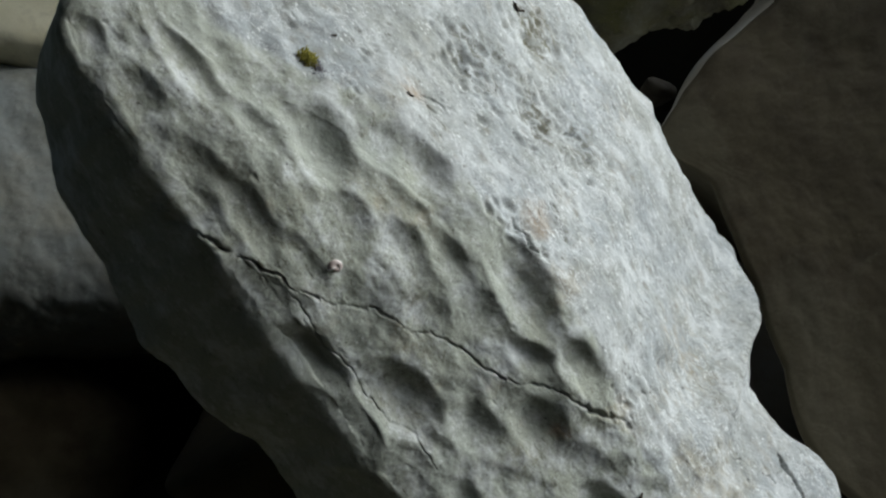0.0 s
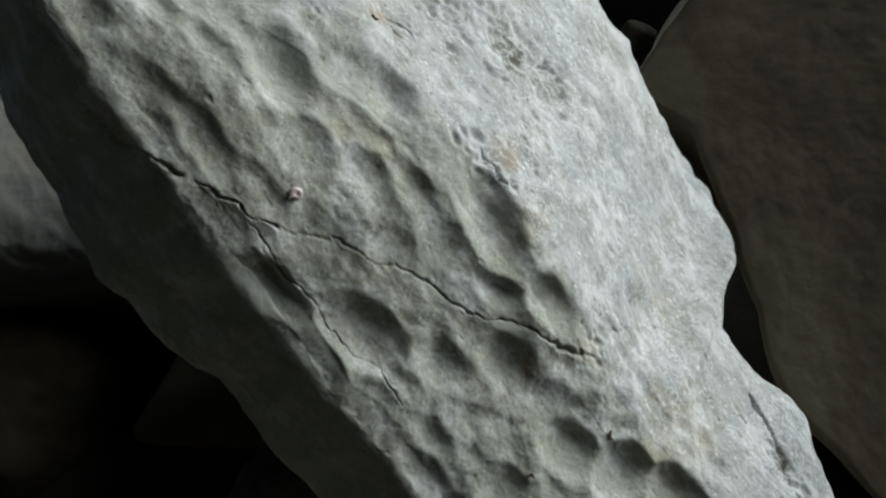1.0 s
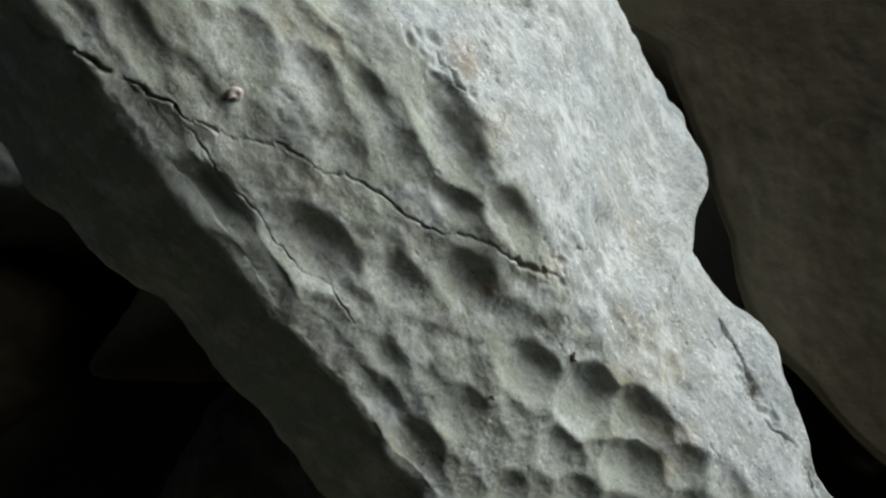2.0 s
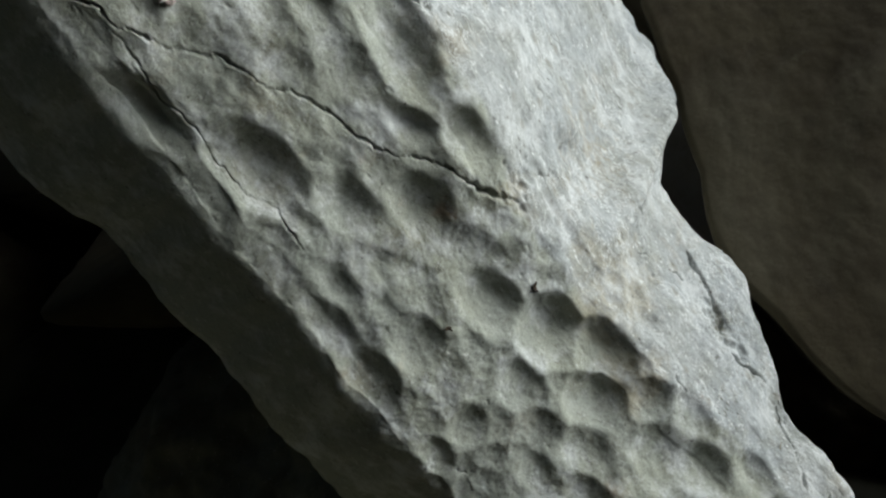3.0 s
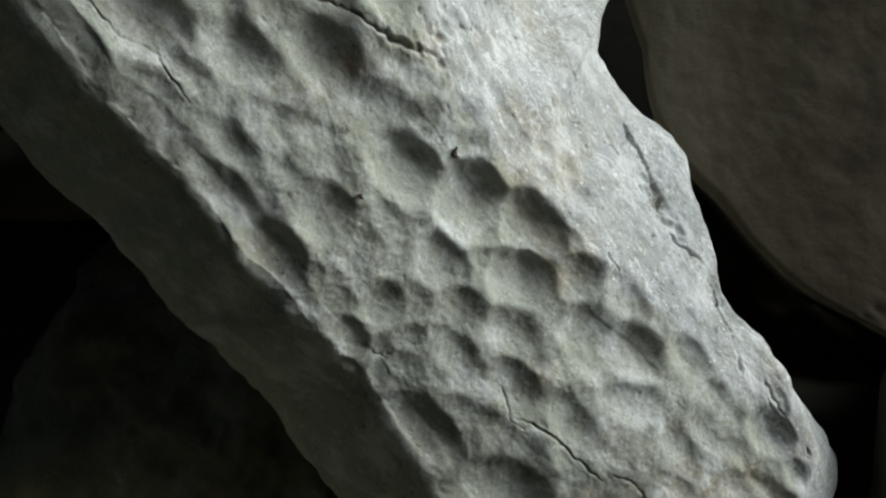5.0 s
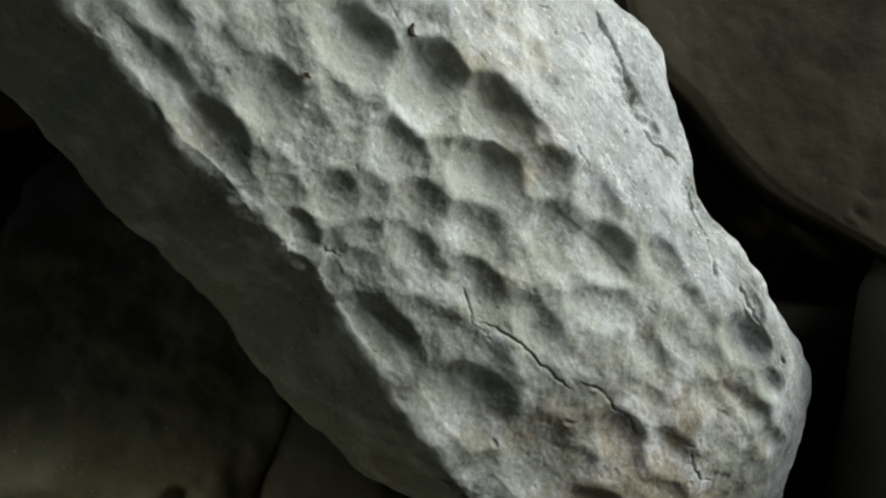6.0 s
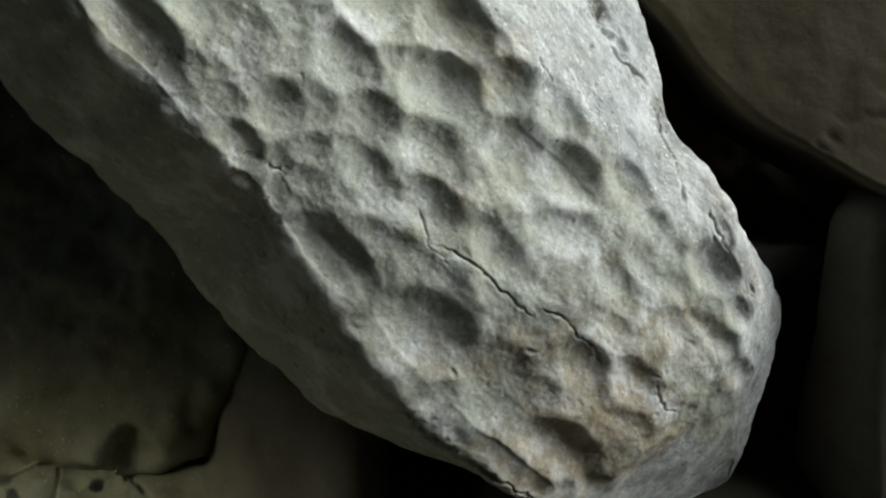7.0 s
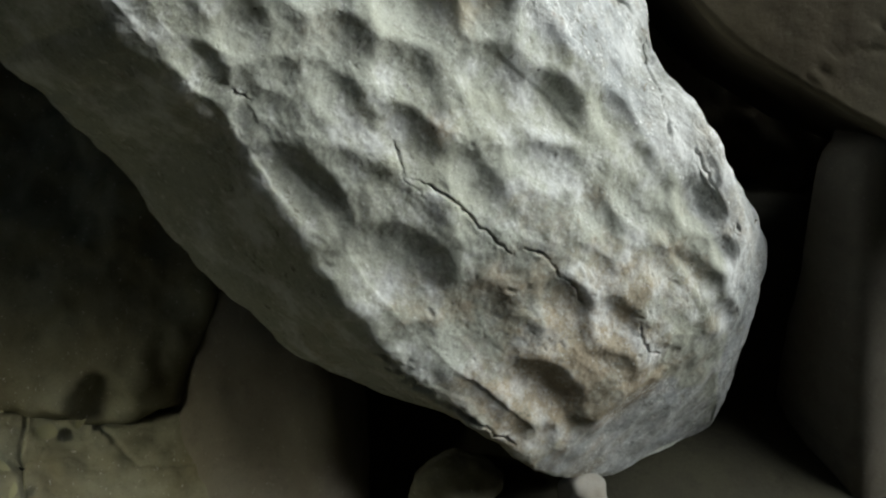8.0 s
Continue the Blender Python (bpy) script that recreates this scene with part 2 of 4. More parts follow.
    # single white crystals and dark specks
    def grains(scale, stretch, inner, outer, patch, amount, colour, c):
        dot = n.new("ShaderNodeMath")
        dot.operation = "MULTIPLY"
        l.new(ramp(n, l, noise_node(n, l, co, scale, stretch=stretch, kind="voronoi"), outer, inner, 0, amount), dot.inputs[0])
        l.new(ramp(n, l, noise_node(n, l, co, patch, 3, 0.6), 0.50, 0.60), dot.inputs[1])
        thin_out = n.new("ShaderNodeMath")
        thin_out.operation = "MULTIPLY"
        l.new(dot.outputs["Value"], thin_out.inputs[0])
        l.new(ramp(n, l, shade_side, 0, 1, 1.0, 0.4), thin_out.inputs[1])
        return mix(n, l, thin_out.outputs["Value"], c, colour)
    c = grains(170, (0.55, 1, 1), 0.12, 0.26, 48, 0.95, (0.86, 0.87, 0.86), c)
    c = grains(120, (0.6, 1, 1), 0.10, 0.22, 33, 0.8, (0.16, 0.15, 0.125), c)
    c = grains(60, (0.7, 1, 0.9), 0.14, 0.34, 21, 0.5, (0.27, 0.245, 0.19), c)
    # dark olive speckles over the clusters of small pits
    c = spot((-0.285, 0.30, -0.05), 0.015, 0.06, 0.8, (0.13, 0.12, 0.085), c, 0.03, speckle)
    c = spot((-0.19, 0.335, -0.055), 0.015, 0.06, 0.85, (0.13, 0.12, 0.08), c, 0.03, speckle)
    c = spot((-0.13, 0.37, -0.07), 0.010, 0.05, 0.7, (0.14, 0.13, 0.09), c, 0.03, speckle)
    c = spot((-0.26, 0.42, -0.105), 0.02, 0.065, 0.8, (0.16, 0.145, 0.085), c, 0.03, speckle)
    c = spot((0.345, 0.313, 0.03), 0.006, 0.028, 0.8, (0.17, 0.155, 0.11), c, 0.012, speckle)
    spots = ramp(n, l, noise_node(n, l, co, 150, 2, 0.5), 0.28, 0.22, 0, 0.7)
    c = mix(n, l, spots, c, (0.08, 0.07, 0.055))
    l.new(c, b.inputs["Base Color"])
    l.new(ramp(n, l, fleck, 0, 0.75, 0.85, 0.4), b.inputs["Roughness"])
    b.inputs["Specular IOR Level"].default_value = 0.35
    nm = bump(n, l, noise_node(n, l, co, 110, 7, 0.66), 0.45, 0.003)
    nm = bump(n, l, noise_node(n, l, co, 480, 4, 0.65), 0.28, 0.0010, nm)
    # pockmarks
    nm = bump(n, l, ramp(n, l, noise_node(n, l, co, 210, 3, 0.55), 0.60, 0.74, 1, 0), 0.18, 0.0016, nm)
    l.new(nm, b.inputs["Normal"])
    return m


FACE = scalloped_stone()


def leaf_litter():
    m, n, l, b = nodes_of("leaf_litter")
    r = n.new("ShaderNodeNewGeometry").outputs["Random Per Island"]
    c = mix(n, l, ramp(n, l, r, 0.2, 0.7), (0.24, 0.235, 0.15), (0.17, 0.17, 0.105))
    c = mix(n, l, ramp(n, l, r, 0.75, 0.85), c, (0.20, 0.16, 0.10))
    l.new(c, b.inputs["Base Color"])
    b.inputs["Roughness"].default_value = 0.75
    return m


LITTER = leaf_litter()


# ---- the large boulder ----
# Its own frame: u runs down its long axis, v across its pitted face, n out of that face.
ROCK = STAND @ Matrix(((0.5388, 0.7109, 0.4520, -0.011), (0.2372, 0.3869, -0.8911, 0.7772), (-0.8084, 0.5873, 0.0399, -0.2139), (0, 0, 0, 1))).normalized()
TOP, FOOT = (-0.66, 0.26, -0.22), (0.966, 0.186, 0.046)
# outer edge of the shaded flank
FLANK = [(-0.560, 0.064, -0.150), (-0.475, -0.053, -0.140), (-0.270, -0.106, -0.130), (-0.050, -0.086, -0.130), (0.150, -0.082, -0.120), (0.252, -0.076, -0.127), (0.350, -0.084, -0.130), (0.520, -0.088, -0.090), (0.672, -0.023, -0.020), (0.813, 0.050, 0.035)]
# where the flank meets the pitted face
BRINK = [(-0.520, -0.004, 0.018), (-0.437, -0.053, 0.031), (-0.250, -0.042, 0.013), (-0.050, -0.034, -0.012), (0.130, -0.030, -0.004), (0.216, -0.026, 0.000), (0.300, -0.026, 0.000), (0.460, -0.049, 0.028), (0.612, -0.041, 0.066), (0.788, 0.002, 0.080)]
# middle of the pitted face
PITS = [(-0.545, 0.060, 0.014), (-0.440, 0.010, 0.038), (-0.260, 0.060, 0.038), (-0.060, 0.085, 0.020), (0.130, 0.070, 0.022), (0.217, 0.074, 0.030), (0.300, 0.080, 0.042), (0.460, 0.080, 0.078), (0.590, 0.090, 0.108), (0.710, 0.110, 0.118)]
# ridge between the pitted face and the bright face
RIDGE = [(-0.590, 0.120, 0.000), (-0.440, 0.060, 0.034), (-0.280, 0.158, 0.038), (-0.060, 0.196, 0.052), (0.120, 0.178, 0.045), (0.212, 0.185, 0.049), (0.300, 0.200, 0.058), (0.450, 0.237, 0.095), (0.600, 0.250, 0.130), (0.698, 0.215, 0.142)]
# middle of the bright face
SLOPE = [(-0.600, 0.250, -0.060), (-0.440, 0.260, -0.040), (-0.260, 0.320, -0.045), (-0.050, 0.360, -0.040), (0.150, 0.300, 0.005), (0.229, 0.295, 0.020), (0.300, 0.300, 0.032), (0.440, 0.315, 0.055), (0.558, 0.295, 0.115), (0.708, 0.278, 0.132)]
# far edge of the bright face
RIM = [(-0.600, 0.500, -0.220), (-0.440, 0.551, -0.200), (-0.250, 0.581, -0.200), (-0.020, 0.573, -0.190), (0.135, 0.596, -0.175), (0.200, 0.418, -0.078), (0.270, 0.400, -0.042), (0.385, 0.383, -0.010), (0.535, 0.310, 0.050), (0.712, 0.326, 0.100)]
# back
BACK_FAR = [(-0.600, 0.480, -0.450), (-0.440, 0.520, -0.480), (-0.250, 0.550, -0.500), (-0.020, 0.550, -0.500), (0.140, 0.500, -0.460), (0.194, 0.459, -0.424), (0.250, 0.420, -0.380), (0.420, 0.380, -0.280), (0.580, 0.320, -0.160), (0.780, 0.304, -0.030)]
BACK_NEAR = [(-0.580, 0.120, -0.450), (-0.460, 0.060, -0.480), (-0.260, 0.050, -0.500), (-0.040, 0.050, -0.500), (0.150, 0.040, -0.460), (0.238, 0.034, -0.424), (0.320, 0.030, -0.380), (0.470, 0.030, -0.280), (0.620, 0.060, -0.160), (0.760, 0.110, -0.040)]
RAILS = [FLANK, BRINK, PITS, RIDGE, SLOPE, RIM, BACK_FAR, BACK_NEAR]
SPANS = (24, 22, 16, 18, 116, 104, 28, 28, 112, 110, 30, 20, 16, 8)
# how far the brink and the ridge are worn round at each station
BLUNT = (1.0, 1.0, 0.9, 0.4, 0.1, 0.1, 0.1, 0.1, 0.1, 0.3, 0.6, 0.8)
WORN = (1.0, 1.0, 1.0, 1.0, 0.55, 0.4, 0.4, 0.5, 0.6, 0.6, 0.6, 0.6)
RINGS = 1250


def boulder_surface():
    rails = np.array([[TOP, *rail, FOOT] for rail in RAILS])
    # two more rails close to the ridge keep it crisp
    inner, outer = rails[2] * 0.2 + rails[3] * 0.8, rails[3] * 0.8 + rails[4] * 0.2
    inner[1:-1, 2] -= 0.001
    outer[1:-1, 2] += 0.002
    worn = np.array(WORN)[:, None]
    a, crest, c = rails[2] * 0.62 + rails[3] * 0.38, rails[3], rails[3] * 0.55 + rails[4] * 0.45
    arc = [(1 - t) ** 2 * a + 2 * t * (1 - t) * crest + t * t * c for t in (0.2, 0.5, 0.8)]
    inner, top, outer = (worn * r + (1 - worn) * s for r, s in zip(arc, (inner, crest, outer)))
    # and two at the brink
    below, above = rails[1] * 0.78 + rails[0] * 0.22, rails[1] * 0.8 + rails[2] * 0.2
    above[1:-1, 2] += 0.002
    worn = np.array(BLUNT)[:, None]
    a, crest, c = rails[1] * 0.5 + rails[0] * 0.5, rails[1], rails[1] * 0.55 + rails[2] * 0.45
    arc = [(1 - t) ** 2 * a + 2 * t * (1 - t) * crest + t * t * c for t in (0.2, 0.5, 0.8)]
    below, lip, above = (worn * r + (1 - worn) * s for r, s in zip(arc, (below, crest, above)))
    middle, under = rails[0] * 0.5 + rails[1] * 0.5, rails[0] * 0.88 + rails[7] * 0.12
    under[1:-1, 1] += 0.002
    rails = np.concatenate([rails[:1], middle[None], below[None], lip[None], above[None], rails[2:3], inner[None], top[None], outer[None], rails[4:], under[None]])
    along = spline(rails.transpose(1, 0, 2), np.linspace(0, rails.shape[1] - 1, RINGS), sharp=0.15)
    x = np.concatenate([k + np.arange(c) / c for k, c in enumerate(SPANS)])
    # counted as if the rails on the flank and at the brink were not there
    told = np.interp(x, (0, 1, 2, 3, 4, 5, 12, 13, 14), (0, 0.5, 0.78, 1, 1.2, 2, 9, 9.9, 10))
    return spline(along.transpose(1, 0, 2), x, closed=True).transpose(1, 0, 2), told


def normals_of(g):
    du = np.gradient(g, axis=0)
    dv = np.roll(g, -1, axis=1) - np.roll(g, 1, axis=1)
    nn = np.cross(du, dv)
    return nn / np.maximum(np.linalg.norm(nn, axis=2, keepdims=True), 1e-9)


surface, around = boulder_surface()
shape = surface.reshape(-1, 3)
# the far edge swells and dips along the stone: (u, shift of v)
SWELL = ((-0.25, 0.0), (-0.17, 0.003), (-0.13, 0.008), (-0.09, 0.023), (-0.05, 0.012), (0.0, -0.001), (0.08, -0.018), (0.116, -0.025), (0.136, -0.016), (0.152, -0.005), (0.166, 0.022), (0.178, 0.044), (0.188, 0.046), (0.199, 0.024), (0.210, 0.008),
         (0.225, 0.001), (0.265, -0.003), (0.30, 0.001), (0.33, 0.013), (0.350, 0.017), (0.368, 0.007), (0.39, -0.004), (0.428, -0.006), (0.450, -0.014), (0.466, -0.019), (0.49, -0.016), (0.526, -0.005), (0.56, 0.003), (0.60, -0.008),
         (0.63, -0.014), (0.686, -0.012), (0.717, 0.002), (0.76, 0.0))
told_at = np.tile(around, RINGS)
shape[:, 1] += np.interp(shape[:, 0], [u for u, _ in SWELL], [d for _, d in SWELL]) * step(5.1, 6.2, told_at) * (1 - step(7.4, 9.4, told_at))
# the bright face sags towards its far edge, and the ridge stands up above the lower hollows
shape[:, 2] -= 0.022 * np.exp(-((shape[:, 0] - 0.15) / 0.14) ** 2 - ((shape[:, 1] - 0.43) / 0.10) ** 2) * (told_at < 8)
shape[:, 2] += 0.014 * np.exp(-((shape[:, 0] - 0.31) / 0.07) ** 2 - ((shape[:, 1] - 0.205) / 0.05) ** 2) * (told_at < 8)
# and the toe juts out a little
toe = np.exp(-((shape[:, 0] - 0.85) ** 2 + (shape[:, 1] - 0.07) ** 2) / 0.07 ** 2)
shape[:, 0] += toe * 0.014
shape[:, 1] -= toe * 0.026
shape[:, 1] += layers(shape * np.array([1, 0.3, 0.3]), 0.075, 4, 61) * 0.0065
shape[:, 2] += layers(shape * np.array([1, 0.5, 0.5]), 0.06, 3, 62) * 0.002
# the flat break at the foot
BREAK = np.array([0.335, -0.30, 0.89]) / np.linalg.norm([0.335, -0.30, 0.89])
beyond = (shape - np.array([0.655, 0.06, 0.118])) @ BREAK + layers(shape, 0.05, 3, 63) * 0.002
broken = step(0.0, 0.006, beyond) * (shape[:, 0] > 0.6)
shape -= BREAK * (np.maximum(beyond, 0) * (shape[:, 0] > 0.6))[:, None]
surface = shape.reshape(surface.shape)
outward = normals_of(surface)
pts, nrm = surface.reshape(-1, 3), outward.reshape(-1, 3)
rail_at = np.tile(around, RINGS)
front = step(0.0, 0.6, rail_at) * (1 - step(7.0, 7.6, rail_at))
bright = step(3.7, 4.6, rail_at) * front
pitted = step(0.7, 1.1, rail_at) * (1 - step(3.6, 4.5, rail_at)) * (1 - broken)
# u and v, a little warped so that no hollow is a clean oval
flat_u = pts[:, 0] + layers(pts, 0.03, 2, 5) * 0.0033
flat_v = pts[:, 1] + layers(pts, 0.03, 2, 6) * 0.0033
face_side = step(0.78, 1.04, rail_at) * front
hollow = np.zeros(len(pts))


def dent(u, v, a, b, turn, deep):
    """A scooped hollow, steeper on its far side: its middle, half length, half width, turn and depth."""
    c, s = math.cos(radians(turn)), math.sin(radians(turn))
    reach = max(a, b) * 1.75
    k = np.nonzero((np.abs(flat_u - u) < reach) & (np.abs(flat_v - v) < reach) & (front > 0))[0]
    x, y = flat_u[k] - u, flat_v[k] - v
    p, q = (x * c + y * s) / (a * 1.3), (y * c - x * s) / (b * 1.38) + 0.06
    bowl = np.clip(1 - p * p - q * q, 0, 1)
    d = (0.85 if deep < 0.008 else 1.05) * deep * bowl * (1 + 0.35 * q) * face_side[k]
    low, high = np.minimum(hollow[k], d), np.maximum(hollow[k], d)
    hollow[k] = high + 0.2 * low


def scallop(u, v, a, b, turn, deep):
    """A dissolved hollow with a crisp rim, steep below its high edge and rising gently on the other: its middle, half length, half width, turn and depth."""
    SCALLOPS.append((u, v, a, b))
    c, s = math.cos(radians(turn)), math.sin(radians(turn))
    reach = max(a, b) * 1.5
    k = np.nonzero((np.abs(flat_u - u) < reach) & (np.abs(flat_v - v) < reach) & (front > 0))[0]
    x, y = flat_u[k] - u, flat_v[k] - v
    p, q = (x * c + y * s) / (a * 1.14), (y * c - x * s) / (b * 1.14)
    bowl = np.clip(1 - p * p - q * q, 0, 1)
    d = DEPTH * deep * bowl * np.clip(1 + 0.32 * q - 0.12 * p, 0.1, 2) * face_side[k]
    low, high = np.minimum(hollow[k], d), np.maximum(hollow[k], d)
    hollow[k] = high + 0.25 * low


DEPTH, SCALLOPS = 1.9, []
scallop(-0.470, -0.020, 0.017, 0.012, -9, 0.0030)
scallop(-0.417, -0.014, 0.020, 0.015, -1, 0.0036)
scallop(-0.415, 0.030, 0.039, 0.013, 4, 0.0046)
scallop(-0.403, -0.047, 0.029, 0.013, 12, 0.0018)
scallop(-0.400, 0.056, 0.030, 0.012, -6, 0.0031)
scallop(-0.354, 0.044, 0.024, 0.010, 5, 0.0026)
scallop(-0.350, 0.076, 0.016, 0.009, 3, 0.0023)
scallop(-0.349, -0.012, 0.026, 0.017, 9, 0.0042)
scallop(-0.323, -0.024, 0.026, 0.015, 8, 0.0037)
scallop(-0.305, 0.084, 0.034, 0.024, -8, 0.0087)
scallop(-0.299, 0.001, 0.041, 0.015, 4, 0.0038)
scallop(-0.292, -0.051, 0.027, 0.013, 5, 0.0018)
scallop(-0.272, 0.137, 0.025, 0.022, 50, 0.0056)
scallop(-0.250, 0.062, 0.029, 0.024, 13, 0.0033)
scallop(-0.241, 0.016, 0.028, 0.011, 6, 0.0028)
scallop(-0.235, 0.153, 0.030, 0.020, -6, 0.0074)
scallop(-0.235, -0.027, 0.036, 0.020, 10, 0.0028)
scallop(-0.189, 0.094, 0.031, 0.016, -0, 0.0040)
scallop(-0.171, 0.161, 0.023, 0.017, 3, 0.0024)
scallop(-0.166, -0.024, 0.039, 0.018, 12, 0.0066)
scallop(-0.165, 0.123, 0.034, 0.015, 3, 0.0038)
scallop(-0.126, 0.079, 0.027, 0.020, 11, 0.0028)
scallop(-0.100, 0.120, 0.033, 0.020, 2, 0.0028)
scallop(-0.099, 0.168, 0.054, 0.025, -4, 0.0091)
scallop(-0.088, -0.025, 0.032, 0.016, 1, 0.0040)
scallop(-0.084, 0.019, 0.043, 0.027, 16, 0.0096)
scallop(-0.038, 0.018, 0.013, 0.009, 34, 0.0033)
scallop(-0.035, 0.138, 0.025, 0.013, 30, 0.0055)
scallop(-0.026, 0.098, 0.016, 0.013, 24, 0.0018)
scallop(-0.015, 0.060, 0.031, 0.020, 15, 0.0050)
scallop(0.002, 0.174, 0.030, 0.018, 8, 0.0062)
scallop(0.022, 0.107, 0.030, 0.023, 13, 0.0082)
scallop(0.034, 0.016, 0.024, 0.013, -2, 0.0034)
scallop(0.059, 0.068, 0.029, 0.011, 35, 0.0016)
scallop(0.063, -0.012, 0.037, 0.017, 3, 0.0043)
scallop(0.090, 0.118, 0.058, 0.023, 23, 0.0033)
scallop(0.094, 0.276, 0.034, 0.022, 22, 0.0046)
scallop(0.122, 0.038, 0.027, 0.023, 9, 0.0057)
scallop(0.123, -0.013, 0.035, 0.019, -4, 0.0067)
scallop(0.127, 0.382, 0.016, 0.009, 36, 0.0033)
scallop(0.132, 0.110, 0.038, 0.024, 8, 0.0087)
scallop(0.158, 0.049, 0.015, 0.014, 30, 0.0019)
scallop(0.185, 0.003, 0.021, 0.012, 15, 0.0017)
scallop(0.191, 0.066, 0.014, 0.012, 14, 0.0017)
scallop(0.194, 0.140, 0.040, 0.030, 11, 0.0107)
scallop(0.215, 0.031, 0.022, 0.017, 3, 0.0042)
scallop(0.219, 0.086, 0.032, 0.021, 1, 0.0053)
scallop(0.220, -0.007, 0.026, 0.012, 0, 0.0031)
scallop(0.235, 0.052, 0.020, 0.016, -9, 0.0022)
scallop(0.247, 0.171, 0.038, 0.025, 3, 0.0090)
scallop(0.263, 0.031, 0.020, 0.014, 4, 0.0019)
scallop(0.267, 0.075, 0.030, 0.021, 5, 0.0053)
scallop(0.279, 0.136, 0.033, 0.027, 17, 0.0096)
scallop(0.288, 0.051, 0.027, 0.017, -2, 0.0043)
scallop(0.308, 0.098, 0.025, 0.021, 9, 0.0052)
scallop(0.311, 0.175, 0.026, 0.021, 20, 0.0053)
scallop(0.322, 0.050, 0.015, 0.014, 6, 0.0020)
scallop(0.328, 0.045, 0.024, 0.015, -4, 0.0022)
scallop(0.337, -0.010, 0.042, 0.021, 0, 0.0060)
scallop(0.350, 0.068, 0.031, 0.020, 0, 0.0051)
scallop(0.360, 0.200, 0.037, 0.022, -7, 0.0055)
scallop(0.375, 0.153, 0.042, 0.029, 4, 0.0072)
scallop(0.408, 0.033, 0.042, 0.021, -3, 0.0029)
scallop(0.409, 0.178, 0.036, 0.024, 6, 0.0086)
scallop(0.414, 0.088, 0.031, 0.019, -12, 0.0047)
scallop(0.434, 0.004, 0.042, 0.032, 4, 0.0088)
scallop(0.447, 0.148, 0.038, 0.019, 33, 0.0048)
scallop(0.459, 0.218, 0.032, 0.020, 3, 0.0051)
scallop(0.490, 0.164, 0.014, 0.011, 21, 0.0015)
scallop(0.500, 0.216, 0.022, 0.014, 4, 0.0036)
scallop(0.510, 0.192, 0.018, 0.013, 6, 0.0018)
scallop(0.525, 0.020, 0.058, 0.034, 1, 0.0048)
scallop(0.517, 0.150, 0.032, 0.018, -5, 0.0036)
scallop(0.519, 0.187, 0.025, 0.016, 5, 0.0022)
scallop(0.529, 0.214, 0.023, 0.012, -8, 0.0017)
scallop(0.531, 0.061, 0.023, 0.016, -3, 0.0023)
scallop(0.539, -0.038, 0.054, 0.013, -5, 0.0018)
scallop(0.539, 0.217, 0.027, 0.014, -7, 0.0019)
scallop(0.541, 0.125, 0.026, 0.018, 6, 0.0036)
scallop(0.545, 0.002, 0.028, 0.016, 0, 0.0023)
scallop(0.556, 0.082, 0.039, 0.020, -7, 0.0051)
scallop(0.567, 0.200, 0.023, 0.012, 16, 0.0030)
scallop(0.580, 0.240, 0.033, 0.021, 11, 0.0075)
scallop(0.600, 0.176, 0.025, 0.016, 8, 0.0036)
scallop(0.603, -0.020, 0.063, 0.010, 1, 0.0025)
scallop(0.606, 0.112, 0.033, 0.020, 2, 0.0049)
scallop(0.612, 0.199, 0.019, 0.012, 16, 0.0040)
scallop(0.616, 0.023, 0.049, 0.024, 10, 0.0086)
scallop(0.635, 0.234, 0.018, 0.012, 3, 0.0040)
scallop(0.639, 0.085, 0.026, 0.014, 12, 0.0020)
scallop(0.645, 0.201, 0.023, 0.014, 10, 0.0046)
scallop(0.656, -0.010, 0.049, 0.007, 1, 0.0018)
scallop(0.661, 0.001, 0.021, 0.012, -13, 0.0029)
scallop(0.695, 0.025, 0.045, 0.017, 8, 0.0043)
scallop(0.696, 0.204, 0.035, 0.015, 18, 0.0038)
# shallow ones on the bright face
dent(0.160, 0.275, 0.085, 0.040, 12, 0.005)
dent(0.100, 0.278, 0.032, 0.017, 25, 0.008)
dent(0.123, 0.374, 0.012, 0.008, 20, 0.007)
dent(-0.273, 0.282, 0.022, 0.014, -13, 0.004)
dent(-0.239, 0.416, 0.034, 0.019, 19, 0.004)
dent(-0.231, 0.304, 0.043, 0.011, 24, 0.004)
dent(-0.157, 0.368, 0.023, 0.008, 32, 0.004)
dent(-0.106, 0.385, 0.018, 0.009, 31, 0.004)
dent(0.112, 0.262, 0.016, 0.016, -29, 0.004)
dent(0.564, 0.269, 0.015, 0.007, -26, 0.004)

# smaller ones fill the pitted face between them, edge to edge
scoop = random.Random(4)
taken = list(SCALLOPS)
for _ in range(2600):
    su, sv = scoop.uniform(-0.5, 0.74), scoop.uniform(-0.035, 0.245)
    size = scoop.uniform(0.007, 0.015)
    if all(((su - u) ** 2 + (sv - v) ** 2) ** 0.5 > 0.72 * math.sqrt(a * b) + 0.8 * size for u, v, a, b in taken):
        taken.append((su, sv, size, size))
        scallop(su, sv, size * scoop.uniform(1.1, 1.5), size, scoop.uniform(-25, 30), size * scoop.uniform(0.10, 0.20) * (0.55 if su > 0.5 else 0.8))
# tiny shallow ones everywhere
for _ in range(260):
    su, sv = scoop.uniform(-0.5, 0.76), scoop.uniform(-0.03, 0.24)
    size = scoop.uniform(0.005, 0.010)
    scallop(su, sv, size * scoop.uniform(1.0, 1.6), size, scoop.uniform(-30, 30), size * scoop.uniform(0.06, 0.14))


